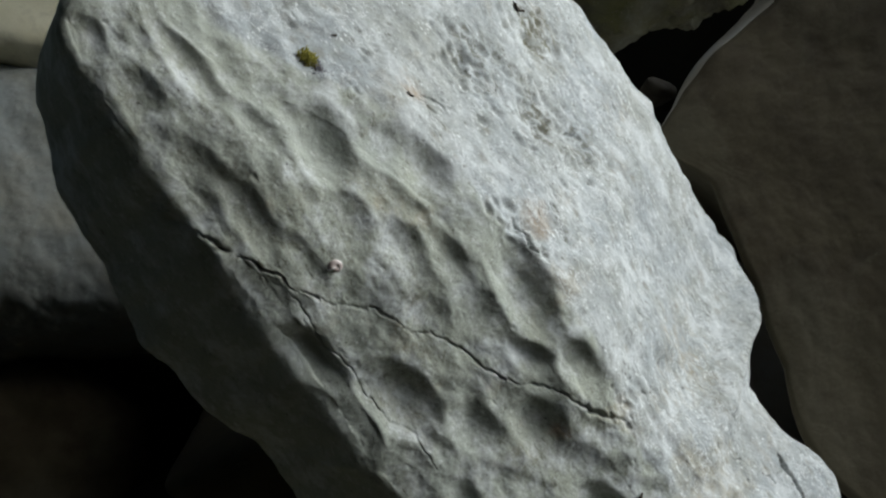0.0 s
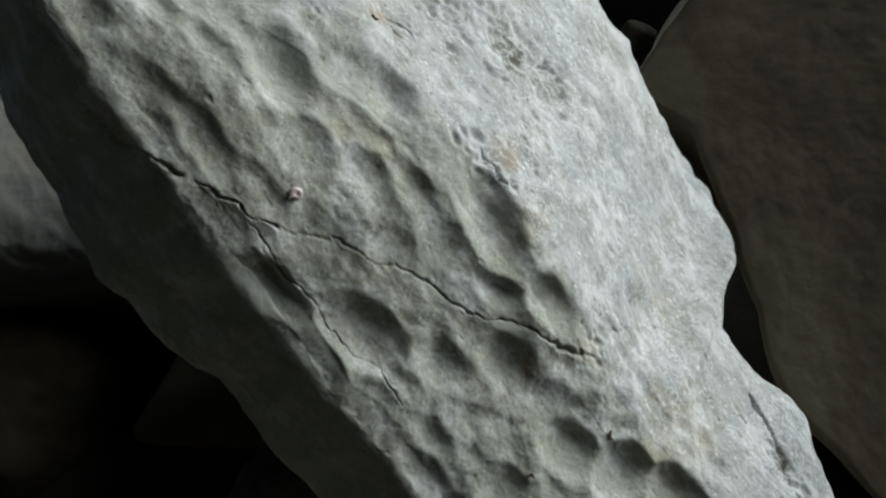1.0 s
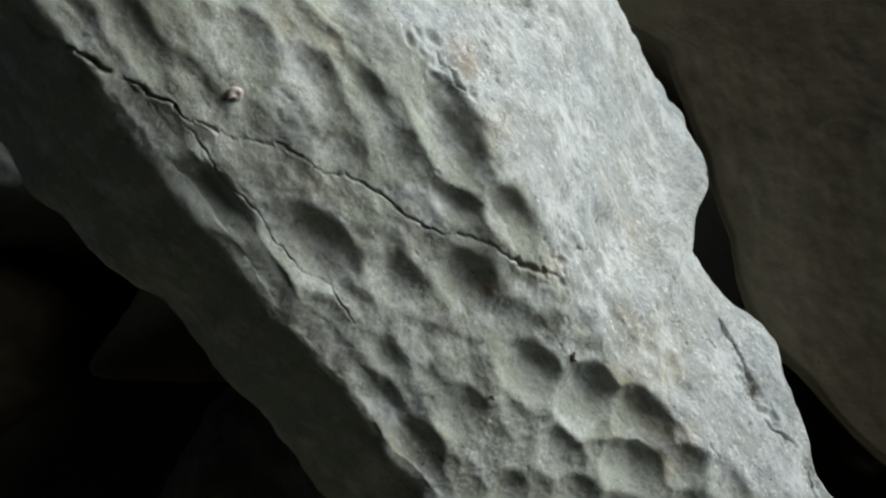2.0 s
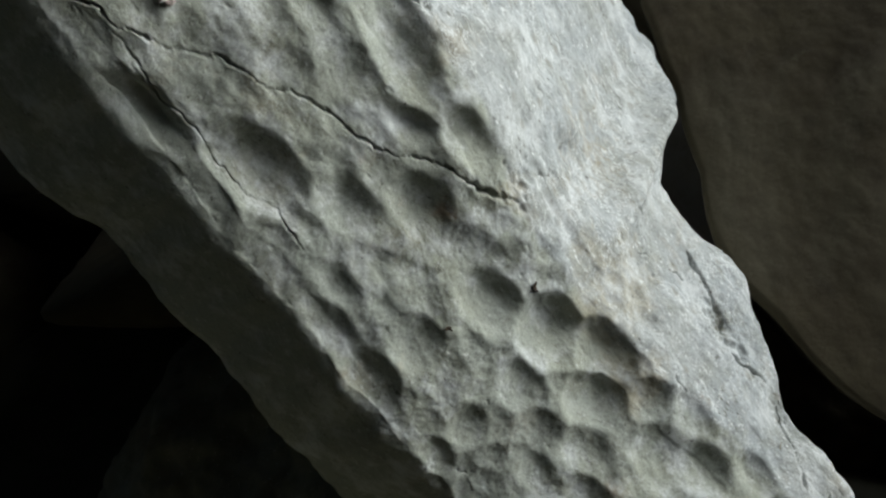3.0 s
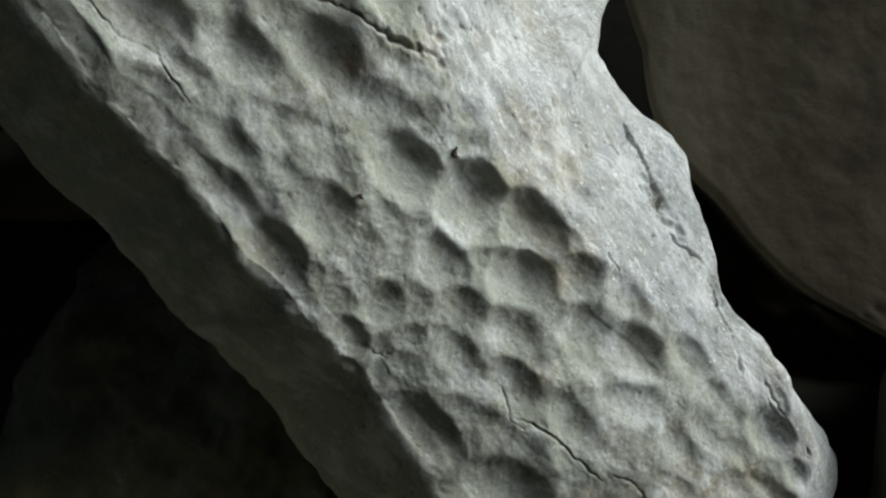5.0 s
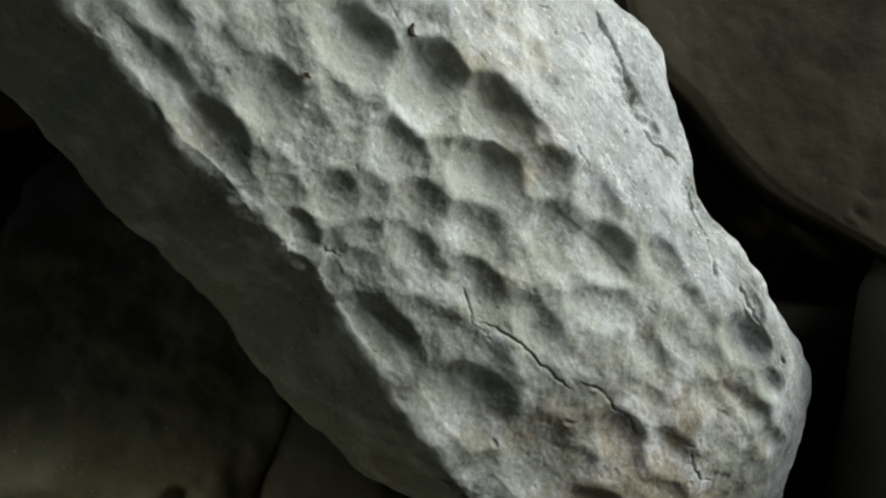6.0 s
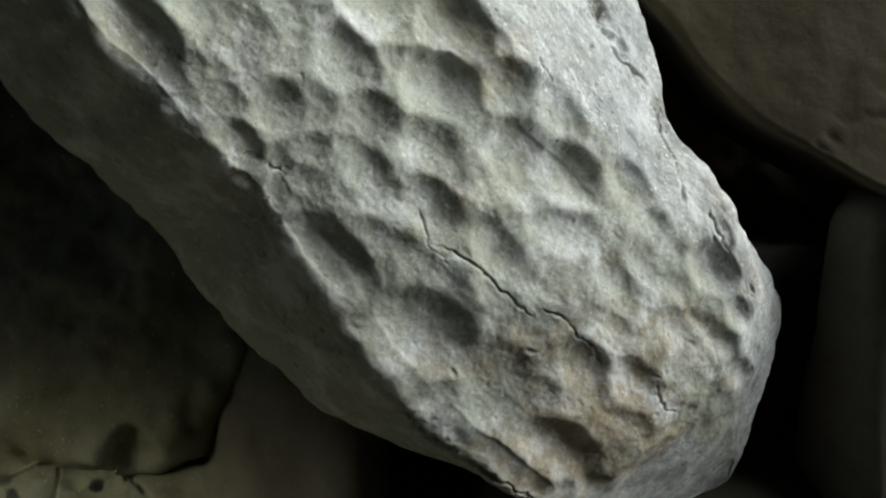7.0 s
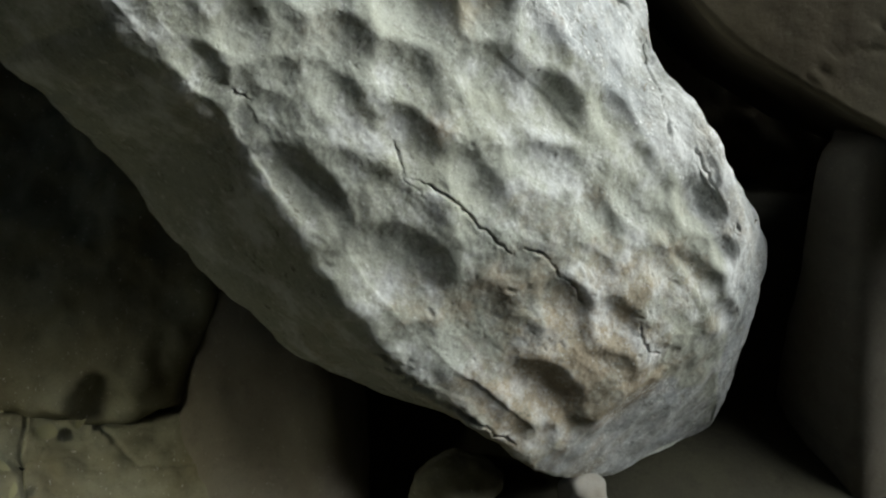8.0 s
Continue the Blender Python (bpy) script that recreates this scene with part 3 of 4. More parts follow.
def crack(path, wide, deep):
    """A jagged crack along a path of (u, v)."""
    path = np.array(path)
    near = np.nonzero((flat_u > path[:, 0].min() - 0.02) & (flat_u < path[:, 0].max() + 0.02) & (flat_v > path[:, 1].min() - 0.02) & (flat_v < path[:, 1].max() + 0.02) & (front > 0))[0]
    z = pts[near]
    x = np.stack([z[:, 0] + layers(z, 0.014, 4, 41, 0.6) * 0.0026, z[:, 1] + layers(z, 0.014, 4, 42, 0.6) * 0.0026], -1)
    best, where = np.full(len(x), 9.0), np.zeros(len(x))
    for i in range(len(path) - 1):
        a, d = path[i], path[i + 1] - path[i]
        f = np.clip((x - a) @ d / (d @ d), 0, 1)
        dist = np.linalg.norm(x - a - f[:, None] * d, axis=1)
        where = np.where(dist < best, (i + f) / (len(path) - 1), where)
        best = np.minimum(best, dist)
    fade = np.sqrt(np.clip(np.minimum(where, 1 - where) * 8, 0.05, 1))
    vary = fade * np.clip(0.75 + layers(z, 0.03, 2, 43) * 0.7, 0.15, 1.4)
    groove[near] = np.maximum(groove[near], deep * vary * np.exp(-(best / (0.55 * wide * (0.5 + 0.5 * vary))) ** 2))
    shoulder[near] = np.maximum(shoulder[near], vary * np.exp(-(best / (wide * 4)) ** 2))


groove, shoulder = np.zeros(len(pts)), np.zeros(len(pts))
# the long crack across the pitted face
crack([(-0.379, -0.058), (-0.358, -0.049), (-0.325, -0.046), (-0.302, -0.036), (-0.281, -0.026)], 0.0009, 0.0035)
crack([(-0.315, -0.042), (-0.302, -0.036), (-0.281, -0.026), (-0.263, -0.016), (-0.239, -0.006), (-0.221, -0.001), (-0.199, 0.013)], 0.0015, 0.009)
crack([(-0.199, 0.013), (-0.179, 0.028), (-0.167, 0.044), (-0.151, 0.052), (-0.127, 0.061), (-0.108, 0.081)], 0.0011, 0.005)
crack([(-0.115, 0.075), (-0.090, 0.088), (-0.063, 0.096), (-0.039, 0.105), (-0.021, 0.118), (0.001, 0.141), (0.035, 0.153), (0.056, 0.164), (0.075, 0.181)], 0.0017, 0.010)
# its branch along the flank
crack([(-0.239, -0.006), (-0.215, -0.005), (-0.183, -0.006), (-0.156, -0.004), (-0.130, 0.002), (-0.115, -0.002), (-0.076, 0.001), (-0.047, 0.013), (-0.023, 0.013), (0.002, 0.011)], 0.0010, 0.003)
# on the bright face
crack([(-0.153, 0.201), (-0.14, 0.205), (-0.127, 0.202), (-0.111, 0.202)], 0.0026, 0.016)
crack([(0.092, 0.236), (0.102, 0.253), (0.118, 0.272), (0.13, 0.276)], 0.0016, 0.005)
crack([(0.020, 0.477), (0.037, 0.481), (0.057, 0.483)], 0.002, 0.006)
crack([(0.270, 0.337), (0.287, 0.332), (0.310, 0.328), (0.327, 0.323), (0.346, 0.313), (0.363, 0.304), (0.376, 0.298), (0.401, 0.307), (0.425, 0.313)], 0.0045, 0.020)
crack([(0.454, 0.313), (0.476, 0.286), (0.496, 0.269), (0.513, 0.251)], 0.0025, 0.003)
crack([(0.074, 0.216), (0.087, 0.238), (0.102, 0.256)], 0.0012, 0.003)
crack([(0.322, 0.324), (0.335, 0.319), (0.346, 0.313), (0.356, 0.308), (0.372, 0.300)], 0.011, 0.016)
crack([(-0.295, 0.199), (-0.280, 0.203), (-0.268, 0.209)], 0.0014, 0.004)
crack([(0.045, 0.160), (0.060, 0.168), (0.080, 0.186)], 0.004, 0.006)
crack([(0.177, 0.315), (0.188, 0.314), (0.200, 0.314)], 0.0026, 0.008)
crack([(0.216, 0.278), (0.223, 0.285), (0.229, 0.289)], 0.0022, 0.006)
crack([(0.264, 0.302), (0.272, 0.307), (0.279, 0.307)], 0.0020, 0.005)
crack([(-0.295, 0.204), (-0.284, 0.212), (-0.271, 0.223), (-0.260, 0.218)], 0.0020, 0.006)
crack([(-0.162, 0.364), (-0.144, 0.381)], 0.003, 0.006)
crack([(0.311, 0.212), (0.321, 0.210), (0.338, 0.215)], 0.003, 0.006)
crack([(0.535, 0.271), (0.554, 0.268), (0.580, 0.263)], 0.0024, 0.006)
# low on the pitted face
crack([(0.622, 0.128), (0.637, 0.123), (0.655, 0.119), (0.666, 0.127)], 0.0020, 0.006)
crack([(0.345, 0.063), (0.374, 0.051), (0.399, 0.051)], 0.0011, 0.004)
crack([(0.376, 0.055), (0.410, 0.067), (0.423, 0.071), (0.442, 0.071), (0.469, 0.075), (0.483, 0.077)], 0.0014, 0.008)
crack([(0.484, 0.088), (0.499, 0.096), (0.518, 0.095), (0.545, 0.101), (0.572, 0.099)], 0.0013, 0.006)
crack([(0.486, -0.052), (0.527, -0.049), (0.557, -0.046), (0.590, -0.036), (0.650, -0.021)], 0.0024, 0.011)
crack([(0.216, -0.017), (0.242, 0.0), (0.260, 0.003)], 0.0010, 0.004)

field = hollow.reshape(RINGS, -1)
for _ in range(14):
    field = (np.roll(field, 1, 1) + 2 * field + np.roll(field, -1, 1)) / 4
    field[1:-1] = (field[:-2] + 2 * field[1:-1] + field[2:]) / 4
wide_hollow = field.ravel() * (1 - 0.85 * broken)
# clusters of small pits on the bright face, and crumbled ones by the cracks
hollow = np.zeros(len(pts))
for cu, cv, su_, sv_, count, largest in ((-0.285, 0.29, 0.032, 0.016, 100, 0.0050), (-0.26, 0.42, 0.026, 0.018, 110, 0.0055), (-0.20, 0.33, 0.032, 0.014, 120, 0.0052), (-0.145, 0.36, 0.030, 0.012, 90, 0.0050), (-0.22, 0.36, 0.08, 0.06, 90, 0.003), (-0.40, 0.20, 0.05, 0.05, 30, 0.003), (0.02, 0.38, 0.08, 0.06, 40, 0.003), (0.12, 0.30, 0.05, 0.04, 16, 0.003),
                                         (0.35, 0.308, 0.022, 0.007, 50, 0.005), (-0.15, 0.20, 0.02, 0.009, 26, 0.0045), (0.07, 0.19, 0.014, 0.010, 12, 0.004), (0.58, 0.17, 0.07, 0.05, 8, 0.0025), (0.64, 0.08, 0.06, 0.05, 8, 0.0025)):
    for _ in range(count):
        size = scoop.uniform(0.3, 1.0) * largest
        dent(scoop.gauss(cu, su_), scoop.gauss(cv, sv_), size * scoop.uniform(1.1, 2.2), size, scoop.uniform(-15, 35), size * scoop.uniform(0.8, 1.5))
field = hollow.reshape(RINGS, -1)
field = (np.roll(field, 1, 1) + 2 * field + np.roll(field, -1, 1)) / 4
hollow = wide_hollow + field.ravel() * (1 - broken)

lift = layers(pts, 0.11, 3, 3) * 0.004 * (0.3 + 0.7 * face_side) - hollow
# the brink is chipped
chip = np.exp(-((rail_at - 1.0) / 0.22) ** 2) * (1 - broken)
lift -= chip * (np.clip(layers(pts, 0.06, 3, 71), 0, 2) * 0.0028 + np.abs(layers(pts, 0.012, 2, 72)) * 0.0006)
lift += pitted * (layers(pts, 0.022, 3, 9) * 0.0011 + layers(pts, 0.006, 2, 12) * 0.0003)
streak = pts * np.array([0.8, 1.0, 1.0])
lift += bright * (layers(streak, 0.014, 3, 14) * 0.0006 + layers(pts, 0.06, 3, 16) * 0.0024 - np.abs(layers(streak, 0.011, 2, 24)) * 0.0005)
lift -= bright * np.clip(layers(pts * np.array([0.55, 1, 1]), 0.014, 3, 17) - 0.35, 0, 1) * 0.004 * step(0.0, 0.4, layers(pts, 0.09, 2, 18)) * (1 - 0.6 * step(0.0, 0.25, pts[:, 0]))
lift -= pitted * np.clip(grid_noise(pts / 0.0065, 19) - 0.6, 0, 1) * 0.0035
lift += shoulder * layers(pts, 0.006, 3, 21) * 0.0012 - groove
pts = pts + nrm * lift[:, None]
skin, skin_normal = pts, nrm


def on_rock(u, v, turn=0.0, sink=0.0):
    """The pose of a thing that lies on the boulder's face at (u, v), its z out of the stone."""
    k = np.argmin((skin[:, 0] - u) ** 2 + (skin[:, 1] - v) ** 2 + (front < 0.9) * 9)
    z = Vector(skin_normal[k]).normalized()
    x = Vector((1, 0, 0)) - z * z.x
    x.normalize()
    y = z.cross(x)
    p = Vector(skin[k]) - z * sink
    return ROCK @ Matrix(((x.x, y.x, z.x, p.x), (x.y, y.y, z.y, p.y), (x.z, y.z, z.z, p.z), (0, 0, 0, 1))) @ pose(0, 0, 0, 0, 0, turn)


large_boulder = new("boulder", grid_mesh("boulder", pts, RINGS, len(around)))
# marks the pitted face, flank and back, which get the shade-tinted buff
weathered = large_boulder.data.attributes.new("weathered", "FLOAT", "POINT")
weathered.data.foreach_set("value", np.maximum(pitted, (rail_at < 1) | (rail_at > 8)).astype(np.float32))
large_boulder.matrix_world = ROCK
large_boulder.data.materials.append(FACE)
tagged(large_boulder, "pale grey limestone boulder with a scalloped, cracked face", "boulder")


# ---- the boulders round it ----
def boulder(name, where, planes, material, label, seed, rough=0.01, round_=0.03, n=120, group="", holes=()):
    """A rounded boulder: the inside of flat faces given as (normal, distance from the middle)."""
    th = np.linspace(0.0, np.pi, n)
    ph = np.linspace(0, 2 * np.pi, 2 * n, endpoint=False)
    T, P = np.meshgrid(th, ph, indexing="ij")
    d = np.stack([np.sin(T) * np.cos(P), np.sin(T) * np.sin(P), np.cos(T)], -1).reshape(-1, 3)
    inv = np.zeros(len(d))
    power = 1 / round_
    for normal, dist in planes:
        normal = np.array(normal, dtype=float)
        normal /= np.linalg.norm(normal)
        inv += np.maximum(d @ normal / dist, 1e-6) ** power
    p = d / inv[:, None] ** (1 / power)
    p = p + d * (layers(p, 0.16, 5, seed) * rough)[:, None] + d * (layers(p, 0.04, 4, seed + 20) * rough * 0.22)[:, None]
    for centre, radius, deep in holes:
        near = np.linalg.norm(p + d * 0.3 * (layers(p, 0.03, 2, seed + 5) * radius)[:, None] - np.array(centre), axis=1) / radius
        p = p - d * (deep * np.clip(1 - near ** 2, 0, 1))[:, None]
    ob = new(name, grid_mesh(name, p, n, 2 * n))
    ob.matrix_world = where
    ob.data.materials.append(material)
    return tagged(ob, label, "boulder", group)


def at_eye(x, y, z):
    """A place given from the first eye: right, ahead, up."""
    return STAND @ Matrix.Translation((x, y, z))


# dark slab leaning beside the large boulder; its flat face looks to the eye
def face_frame(origin, normal, up=(0, 0, 1)):
    z = Vector(normal).normalized()
    x = Vector(up).cross(z).normalized()
    y = z.cross(x)
    return STAND @ Matrix(((x.x, y.x, z.x, origin[0]), (x.y, y.y, z.y, origin[1]), (x.z, y.z, z.z, origin[2]), (0, 0, 0, 1)))


def slab(name, where, centre, outline, depth, material, label, seed, taper=0.8, rough=0.006, edge=0.03, n=150, cracks=(), bevel=None, lit_edge=None):
    """A block with a flat front of the given outline; it narrows to the back and has worn edges."""
    o = np.array(outline) - np.array(centre)
    ang = np.unwrap(np.arctan2(o[:, 1], o[:, 0]))
    rad = np.hypot(o[:, 0], o[:, 1])
    if ang[-1] < ang[0]:
        ang, rad = ang[::-1], rad[::-1]
    ang, rad = np.append(ang, ang[0] + 2 * np.pi), np.append(rad, rad[0])
    m = 3 * n
    ph = ang[0] + np.arange(m) / m * 2 * np.pi
    r = np.interp(ph, ang, rad)
    for _ in range(3):
        r = (np.roll(r, 1) + 2 * r + np.roll(r, -1)) / 4
    wide = np.zeros(m)
    if bevel:
        way, reach, out = bevel
        wide = out * np.clip(1 - np.abs((ph - radians(way) + np.pi) % (2 * np.pi) - np.pi) / radians(reach), 0, 1) ** 0.5
    front = [(f, 0.0, 0.0) for f in np.linspace(0.002, 1, n)[:-1] ** 0.8]
    bend = [(1.0, edge * (math.sin(a) - 1), edge * (1 - math.cos(a))) for a in np.linspace(0, math.pi / 2, 12)]
    sides = [(1 - (1 - taper) * f, 0.0, edge + (depth - edge) * f) for f in np.linspace(0, 1, 40)[1:]]
    back = [(taper * f, 0.0, depth) for f in np.linspace(1, 0.002, 20)[1:]]
    rings = []
    for f, inset, z in front + bend + sides + back:
        rr = (r - edge) * f if (f, inset, z) in front else r * f + inset
        rr = rr + wide * min(1.0, max(0.0, z / 0.05)) if z > 0.002 else rr
        rings.append(np.stack([centre[0] + rr * np.cos(ph), centre[1] + rr * np.sin(ph), np.full(m, -z)], -1))
    g = np.array(rings)
    nn = -normals_of(g).reshape(-1, 3)
    if nn[m * 10, 2] < 0:
        nn = -nn
    p = g.reshape(-1, 3)
    p = p + nn * (layers(p, 0.22, 5, seed) * rough + layers(p, 0.03, 3, seed + 9) * rough * 0.12)[:, None]
    for path in cracks:
        path = np.array(path)
        x = p[:, :2] + np.stack([layers(p, 0.03, 3, 44), layers(p, 0.03, 3, 45)], -1) * 0.004
        best = np.full(len(p), 9.0)
        for a, b in zip(path[:-1], path[1:]):
            f = np.clip((x - a) @ (b - a) / ((b - a) @ (b - a)), 0, 1)
            best = np.minimum(best, np.linalg.norm(x - a - f[:, None] * (b - a), axis=1))
        p = p - nn * (0.004 * np.exp(-(best / 0.0024) ** 2) * (p[:, 2] > -0.08))[:, None]
    ob = new(name, grid_mesh(name, p, len(g), m))
    ob.matrix_world = where
    ob.data.materials.append(material)
    if lit_edge:
        # paler stone on the bevel paints in the light on the upper edge
        ob.data.materials.append(lit_edge)
        deep = np.array([z for f, inset, z in front + bend + sides + back])
        lit_side = ((deep > 0.003) & (deep < 0.045))[:, None] & (wide > 0.25 * wide.max())[None, :]
        index = np.zeros(len(ob.data.polygons), dtype=np.int32)
        index[:(len(deep) - 1) * m] = lit_side[:-1].ravel()
        ob.data.polygons.foreach_set("material_index", index)
    return tagged(ob, label, "boulder")


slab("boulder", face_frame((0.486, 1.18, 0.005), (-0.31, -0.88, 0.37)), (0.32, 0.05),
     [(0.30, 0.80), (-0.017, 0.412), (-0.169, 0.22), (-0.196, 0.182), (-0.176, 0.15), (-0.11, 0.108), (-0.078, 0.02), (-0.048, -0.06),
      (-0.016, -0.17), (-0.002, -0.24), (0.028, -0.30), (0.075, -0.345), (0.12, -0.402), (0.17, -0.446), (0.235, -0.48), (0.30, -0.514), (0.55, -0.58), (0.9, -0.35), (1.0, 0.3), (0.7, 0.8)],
     0.55, BROWN, "large brownish slab of limestone leaning beside the pale boulder", 31, cracks=([(0.222, -0.48), (0.25, -0.445), (0.285, -0.432), (0.30, -0.40)],), bevel=(128, 42, 0.055), edge=0.008, lit_edge=DULL)


def block(centre, faces, material, label, seed, rough=0.012, round_=0.06, n=110, group="", holes=()):
    """A boulder from faces given as (normal, a place that the face passes through), seen from the first eye."""
    c = Vector(centre)
    planes = [(v, max(0.02, Vector(v).normalized().dot(Vector(p) - c))) for v, p in faces]
    return boulder("boulder", at_eye(*centre), planes, material, label, seed, rough, round_, n, group, [(tuple(Vector(p) - c), r, h) for p, r, h in holes])


def lump(centre, size, material, label, seed, rough=0.03, round_=0.10, n=90):
    """A boulder with a dozen chance faces."""
    rnd = random.Random(seed)
    faces = []
    for k in range(14):
        z = 1 - 2 * (k + 0.5) / 14
        a = k * 2.399 + rnd.uniform(-0.3, 0.3)
        s = math.sqrt(1 - z * z)
        v = Vector((s * math.cos(a), s * math.sin(a), z))
        reach = Vector([v[i] * size[i] for i in range(3)]).length * rnd.uniform(0.82, 1.0)
        faces.append((tuple(v), reach))
    return boulder("boulder", at_eye(*centre), faces, material, label, seed, rough, round_, n)


# upright block below the slab
block((1.05, 1.12, -0.87), [((-0.976, -0.147, -0.158), (0.730, 0.97, -0.50)), ((0.05, -0.99, 0.085), (0.749, 0.965, -0.50)), ((-0.45, 0.30, 1.0), (0.75, 1.03, -0.509)), ((0.05, 0.0, 1.0), (0.80, 1.0, -0.495)),
      ((1, 0.2, 0), (1.4, 1.05, -0.85)), ((-0.75, 0.65, 0.0), (0.79, 1.10, -0.80)), ((0, 1, 0), (0.9, 1.5, -0.8)), ((0, -0.2, -1), (0.9, 1.0, -1.35))], UPRIGHT, "upright grey-brown limestone block under the leaning slab", 41, 0.008, 0.035)
# added dark boulder that stands in for the black shade in the gap behind it
lump((0.92, 1.80, -0.75), (0.62, 0.34, 0.52), BROWN, "added dark brown boulder standing in for the shade behind the upright block", 57)
# pale boulders behind
block((-1.0, 1.95, 0.10), [((0.22, -0.88, 0.36), (-0.75, 1.70, 0.10)), ((0.15, -0.62, -0.78), (-0.80, 1.66, -0.12)), ((0.1, 0.0, -1.0), (-0.8, 1.9, -0.26)), ((0.0, -0.25, 1.0), (-0.85, 1.75, 0.385)), ((0.95, -0.1, 0.0), (-0.45, 1.8, 0.1)), ((-1, 0, 0), (-1.6, 1.9, 0.1)), ((0, 1, 0), (-1, 2.4, 0.1))],
      STONE, "pale smooth boulder behind the scalloped one", 52, 0.010, 0.14, 260, holes=[((-0.845, 1.67, 0.023), 0.013, 0.014), ((-0.875, 1.67, -0.02), 0.016, 0.018), ((-0.80, 1.66, -0.055), 0.010, 0.01)])
block((-1.15, 2.05, 0.72), [((0.45, -0.75, 0.45), (-0.88, 1.78, 0.50)), ((0.1, -0.3, -1.0), (-0.9, 1.8, 0.42)), ((0, 0, 1), (-1.1, 2.0, 1.1)), ((1, 0, 0), (-0.62, 2.0, 0.7)), ((-1, 0, 0), (-1.7, 2.0, 0.7)), ((0, 1, 0), (-1.1, 2.4, 0.7))],
      TAWNY, "pale yellowish boulder on top of the pile", 53, 0.02, 0.06)
# added dark boulder, in place of the deep shade low on the left
lump((-1.10, 2.05, -0.62), (0.50, 0.45, 0.46), BROWN, "added dark boulder low in the pile, standing in for a black gap", 56)
lump((0.62, 2.10, 0.97), (0.60, 0.45, 0.40), MOSSY, "weathered dark boulder with pale mossy crusts at the back", 54, 0.05)
# mostly hidden; added to stop light leaking through behind the large boulder
lump((0.25, 1.95, -0.28), (0.80, 0.55, 0.50), DULL, "mostly hidden grey boulder added at the back to block light", 55)
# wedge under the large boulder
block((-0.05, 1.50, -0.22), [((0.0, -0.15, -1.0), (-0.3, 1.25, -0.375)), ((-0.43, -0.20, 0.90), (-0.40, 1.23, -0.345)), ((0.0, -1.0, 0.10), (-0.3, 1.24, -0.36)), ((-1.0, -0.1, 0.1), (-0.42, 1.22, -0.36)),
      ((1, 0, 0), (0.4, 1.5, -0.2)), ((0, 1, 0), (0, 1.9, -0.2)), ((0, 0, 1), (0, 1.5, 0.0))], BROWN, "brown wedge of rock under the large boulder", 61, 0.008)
# boulder on the ground, half buried
block((-0.02, 1.45, -0.72), [((-0.15, -0.78, 0.60), (-0.05, 1.03, -0.775)), ((-0.885, -0.124, 0.45), (-0.235, 1.35, -0.415)), ((-0.1, -0.40, -0.91), (-0.04, 1.03, -0.798)), ((0.88, -0.30, -0.30), (0.045, 1.04, -0.765)),
      ((0.0, 0.2, 1.0), (0.0, 1.45, -0.42)), ((0, 1, 0.2), (0, 1.95, -0.9))], OLIVE, "dull olive-grey boulder with an undercut nose low in the pile", 71, 0.026, 0.12, 200, holes=[((-0.045, 1.04, -0.785), 0.034, 0.03)])
block((0.15, 1.35, -0.95), [((-0.20, -0.75, 0.60), (0.12, 1.00, -0.785)), ((-0.86, -0.35, 0.30), (0.055, 1.0, -0.80)), ((0.95, -0.2, 0.1), (0.235, 1.05, -0.87)), ((0, 0.3, 1), (0.2, 1.3, -0.62)), ((0, 1, 0), (0.3, 1.75, -1.0)), ((0, -0.5, -1), (0.15, 1.3, -1.3))],
      UPRIGHT, "rounded olive-grey boulder beside the undercut one", 72, 0.022, 0.07)



# ---- ground ----
def ground_sheet():
    k = np.linspace(-1, 1, 121)
    x = np.sign(k) * (np.abs(k) ** 3) * 30
    X, Y = np.meshgrid(x, x, indexing="ij")
    p = np.stack([X.ravel(), Y.ravel() + 1.0, np.zeros(X.size)], -1)
    near = np.exp(-(p[:, 0] ** 2 + (p[:, 1] - 1) ** 2) / 9)
    p[:, 2] = layers(p, 0.5, 5, 81) * 0.05 * near
    q = np.arange(120)[:, None] * 121 + np.arange(120)[None, :]
    faces = np.stack([q, q + 121, q + 122, q + 1], -1).reshape(-1, 4)
    ob = new("ground", mesh_of("ground", p.tolist(), faces.tolist()))
    ob.data.materials.append(SOIL)
    return tagged(ob, "dark earth under the boulders", "ground", kind="structure")


ground_sheet()


